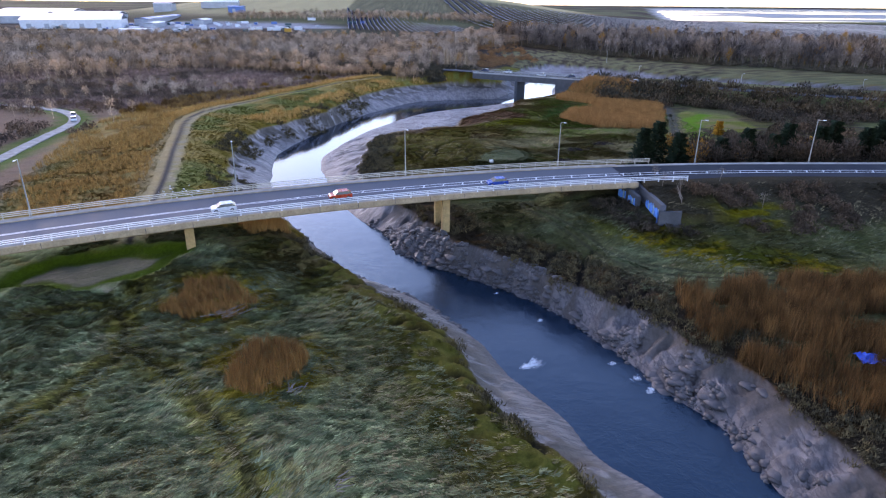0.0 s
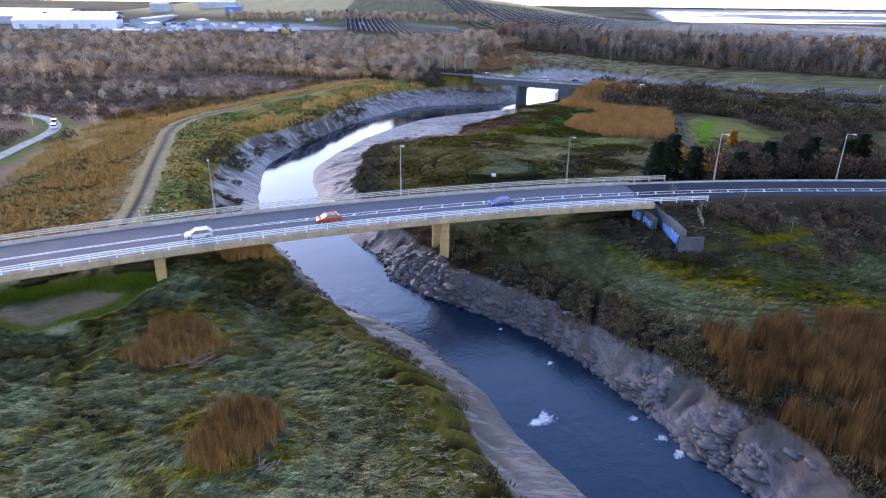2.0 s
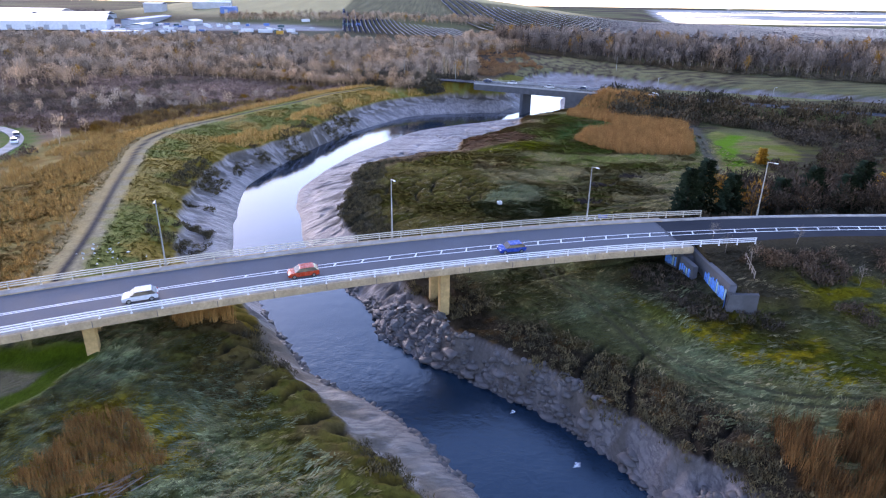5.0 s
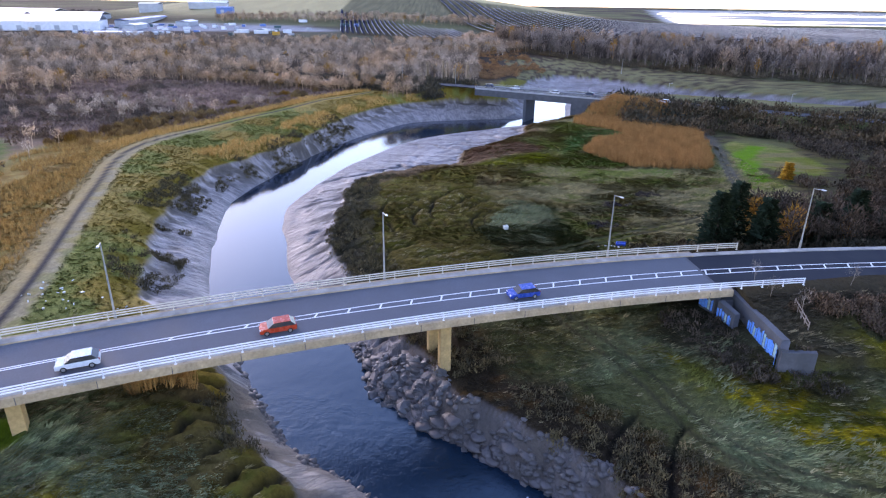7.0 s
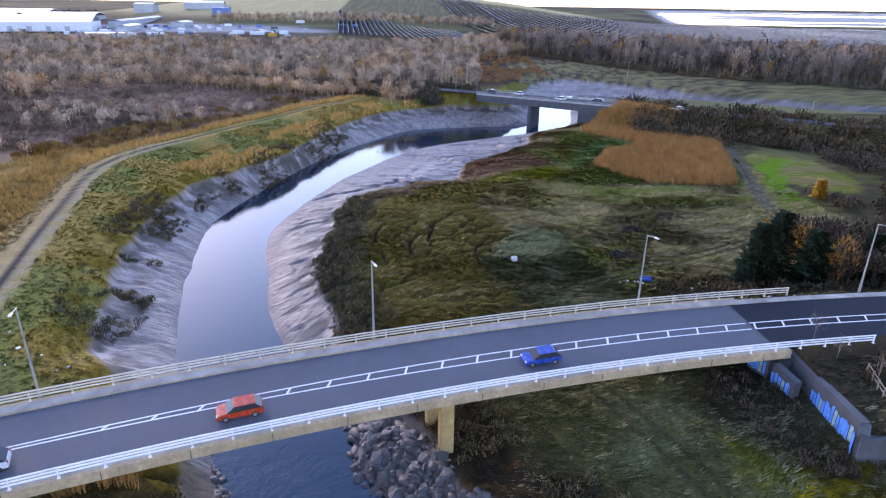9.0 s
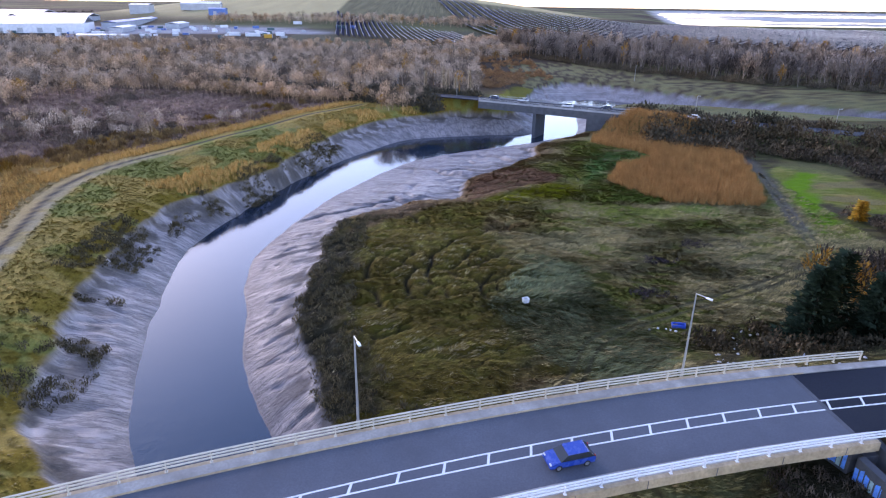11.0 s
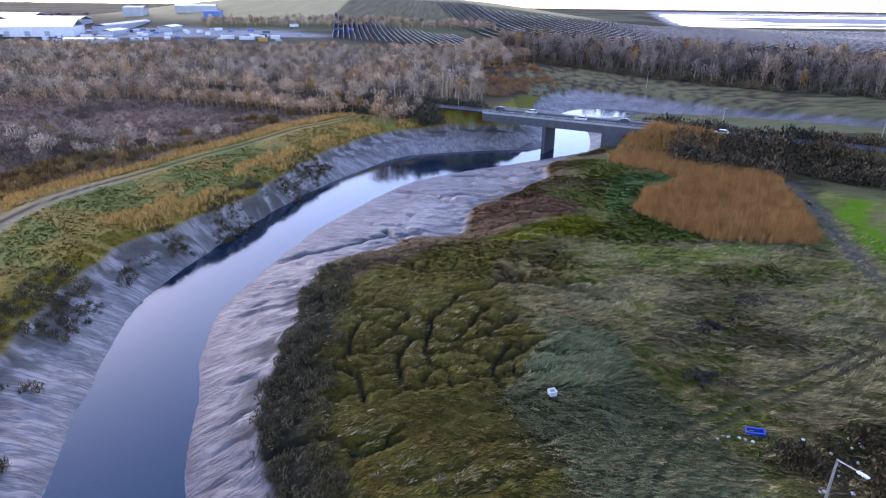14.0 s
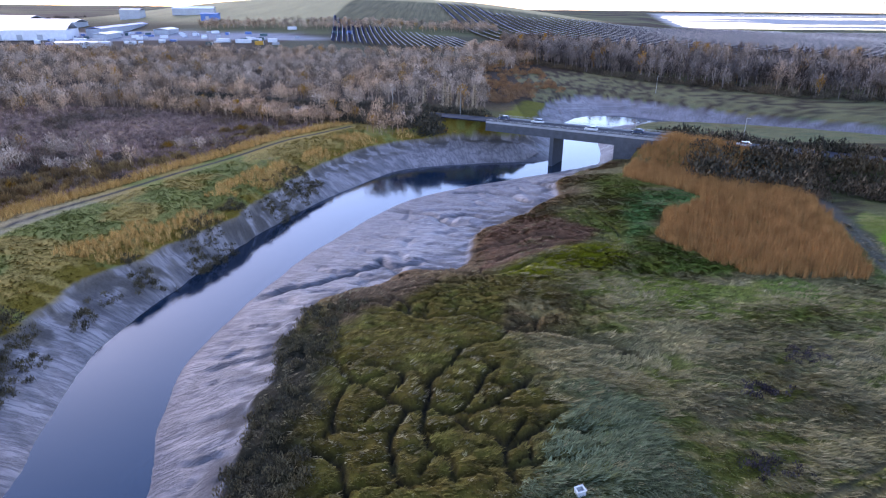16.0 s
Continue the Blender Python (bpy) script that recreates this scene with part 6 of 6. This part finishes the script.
# ---- pylons ----
def pylon(x, y, h):
    t = group_at("pylon", (x, y, max(float(ground_z(x, y)[0]), WATER_Z)), "grey lattice electricity pylon", "pylon", "pylons by the estuary")
    w = lambda f: 4.5 * (1 - f) + 0.8
    bm = bmesh.new()
    fs = np.linspace(0, 1, 8)
    cor = ((-1, -1), (1, -1), (1, 1), (-1, 1))
    for f, g in zip(fs[:-1], fs[1:]):
        for (ax, ay), (cx, cy) in zip(cor, cor[1:] + cor[:1]):
            beam(bm, (ax * w(f), ay * w(f), h * f), (ax * w(g), ay * w(g), h * g), 0.3, 0.3)
            beam(bm, (ax * w(f), ay * w(f), h * f), (cx * w(g), cy * w(g), h * g), 0.18, 0.18)
    part("tower", bm, GALV, t)
    for f, a in ((0.66, 7.5), (0.8, 8.5), (0.93, 6.0)):
        bm = bmesh.new()
        beam(bm, (-a, 0, h * f), (a, 0, h * f), 0.4, 0.5)
        part("arm", bm, GALV, t)


for x, y in ((690, 1700), (800, 1360)):
    pylon(x, y, 52)


# ---- small things ----
FOAM = surface("foam", (0.75, 0.78, 0.8), 0.8, vary=0.15, scale=3)
PLASTIC_BLUE = surface("blue_plastic", (0.02, 0.1, 0.55), 0.4, vary=0.2)
PLASTIC_WHITE = surface("white_plastic", (0.75, 0.75, 0.72), 0.5, vary=0.15)
DRIFTWOOD = surface("driftwood", (0.25, 0.2, 0.16), 0.9, vary=0.35)
rs = np.random.RandomState(17)


def foam(x, y, size, n):
    """Broken water: many small curled flecks just above the surface."""
    t = group_at("foam", (x, y, WATER_Z), "white broken water over a sunken stone", "foam", "foam on the river")
    bm = bmesh.new()
    for k in range(n * 3):
        a = rs.uniform(-2.2, 1.2)
        r = size * (0.55 + 0.22 * rs.normal())
        p = Vector((r * math.cos(a) * 1.2 + rs.normal() * 0.1, r * math.sin(a) + rs.normal() * 0.1, 0.0))
        s = rs.uniform(0.02, 0.07)
        bmesh.ops.create_icosphere(bm, subdivisions=1, radius=s, matrix=Matrix.Translation(p) @ pose(0, 0, 0, 0, 0, math.degrees(a) + 90 + rs.normal() * 25) @ Matrix.Diagonal((rs.uniform(1.0, 4.0), 0.7, 0.35, 1)))
    part("crest", bm, FOAM, t)


for x, y, size, n in ((12.3, 79.2, 1.5, 110), (11.4, 78.3, 0.8, 40), (23.5, 79.4, 0.6, 18), (25.9, 76.0, 0.7, 20), (26.9, 73.2, 0.8, 34), (15.3, 91.6, 0.5, 12), (9.0, 101.0, 0.4, 8)):
    foam(x, y, size, n)


def on_land(x, y):
    return (x, y, float(ground_z(x, y)[0]))


def tub(name, x, y, size, mat, label, category, turn=0.0):
    """An open box with a rim: dumped crate, tank or trough."""
    t = group_at(name, Matrix.Translation(on_land(x, y)) @ pose(0, 0, 0, 4, -3, turn), label, category)
    w, l, h = size
    bm = bmesh.new()
    box(bm, (w, l, 0.06), Matrix.Translation((0, 0, 0.05)))
    for sx, sy, bw, bl in ((-w / 2, 0, 0.06, l), (w / 2, 0, 0.06, l), (0, -l / 2, w, 0.06), (0, l / 2, w, 0.06)):
        box(bm, (bw, bl, h), Matrix.Translation((sx, sy, h / 2)), 0.01)
    part("body", bm, mat, t)
    bm = bmesh.new()
    for sx, sy, bw, bl in ((-w / 2, 0, 0.14, l + 0.1), (w / 2, 0, 0.14, l + 0.1), (0, -l / 2, w, 0.14), (0, l / 2, w, 0.14)):
        box(bm, (bw, bl, 0.06), Matrix.Translation((sx, sy, h + 0.032)))
    part("rim", bm, mat, t)


tub("crate", 11.6, 163.5, (0.8, 0.7, 0.6), PLASTIC_WHITE, "white plastic crate dumped in marsh grass", "crate", 20)
tub("trough", 32.6, 158.0, (1.8, 0.8, 0.5), PLASTIC_BLUE, "blue plastic trough dumped beside the path", "trough", -14)
tub("white_box", 38.3, 126.9, (0.9, 0.7, 1.0), PLASTIC_WHITE, "white box beside the abutment wall", "box", 15)
# blue tarpaulin among the reeds
t = group_at("tarpaulin", on_land(52.0, 70.0), "crumpled blue tarpaulin lying among reeds", "tarpaulin")
bm = bmesh.new()
bmesh.ops.create_grid(bm, x_segments=14, y_segments=10, size=1.0)
for v in bm.verts:
    v.co = Vector((v.co.x * 1.9, v.co.y * 1.2, 0.75 + 0.45 * noise.noise(v.co * 2.2) + 0.2 * noise.noise(v.co * 6)))
bmesh.ops.solidify(bm, geom=bm.faces[:], thickness=0.02)
part("sheet", bm, PLASTIC_BLUE, t)


def litter(name, x, y, spread, n, mat, label):
    t = group_at(name, (0, 0, 0), label, "litter")
    for k in range(n):
        px, py = x + rs.normal() * spread, y + rs.normal() * spread * 0.6
        bm = bmesh.new()
        box(bm, (rs.uniform(0.15, 0.5), rs.uniform(0.1, 0.35), rs.uniform(0.06, 0.25)), pose(0, 0, 0, rs.uniform(-25, 25), rs.uniform(-25, 25), rs.uniform(0, 180)), 0.02)
        ob = part("scrap", bm, mat, t)
        ob.location = Vector(on_land(px, py)) + Vector((0, 0, 0.12))


litter("litter", 30.5, 157.0, 1.2, 5, PLASTIC_WHITE, "pale litter tipped beside the path")
litter("litter", 40.0, 155.0, 3.0, 14, PLASTIC_WHITE, "pale litter scattered under the scrub")
litter("litter", -53.5, 129.0, 3.2, 22, PLASTIC_WHITE, "pale litter tipped on the flood bank")
litter("litter", 37.5, 143.0, 4.0, 30, GREY_SHEET, "grey rubble tipped beside the road embankment")


def driftwood(x, y, n, long, turn):
    t = group_at("driftwood", on_land(x, y), "bleached driftwood and flattened reed stems", "driftwood")
    for k in range(n):
        a = radians(turn + rs.normal() * 22)
        l, ox, oy = long * rs.uniform(0.3, 1.0), rs.normal() * long * 0.35, rs.normal() * 0.5
        bm = bmesh.new()
        tube(bm, (ox, oy, 0.35 + 0.02 * k), (ox + l * math.cos(a), oy + l * math.sin(a), 0.4 + 0.02 * k), 0.06, 0.03, 5)
        part("branch", bm, DRIFTWOOD, t)


driftwood(-29.3, 78.6, 16, 3.0, 28)
driftwood(-16.0, 61.6, 10, 2.0, 70)
driftwood(-8.4, 47.6, 8, 1.6, 30)

# saplings beside the abutment and a short fence above the wall
R = random.Random(31)
for x, y, h in ((42.6, 128.5, 3.6), (43.0, 124.5, 3.0), (45.4, 121.0, 4.0), (55.5, 128.0, 3.2), (60.0, 118.0, 3.4)):
    t = group_at("sapling", on_land(x, y), "slender bare sapling on the embankment", "tree")
    co, tri = bare_tree(R, h, 1.1, 130, 0.2, 0.025, 1.2)
    ob = new("crown", raw_mesh("crown", co, tri, LEAF, np.tile((0.24, 0.19, 0.15, 1), (len(co), 1))))
    ob.parent = t
fence = group_at("fence", (0, 0, 0), "short grey timber post and rail fence", "fence")
FA, FB = Vector(on_land(45.2, 122.6)), Vector(on_land(44.6, 117.8))
for k in range(5):
    p = FA.lerp(FB, k / 4)
    bm = bmesh.new()
    beam(bm, p - Vector((0, 0, 0.3)), p + Vector((0, 0, 1.1)), 0.12, 0.12)
    part("post", bm, DRIFTWOOD, fence)
for h in (0.45, 0.95):
    bm = bmesh.new()
    beam(bm, FA + Vector((0, 0, h)), FB + Vector((0, 0, h)), 0.06, 0.12)
    part("rail", bm, DRIFTWOOD, fence)
# autumn trees
for x, y, h in ((86.5, 205.0, 4.5), (98.0, 172.0, 6.5), (-87, 372, 6.0)):
    leafy("tree", R, h, h * 0.4, (0.5, 0.26, 0.03), "small tree with golden autumn leaves", on_land(x, y), 700, 0.6, 0.16)
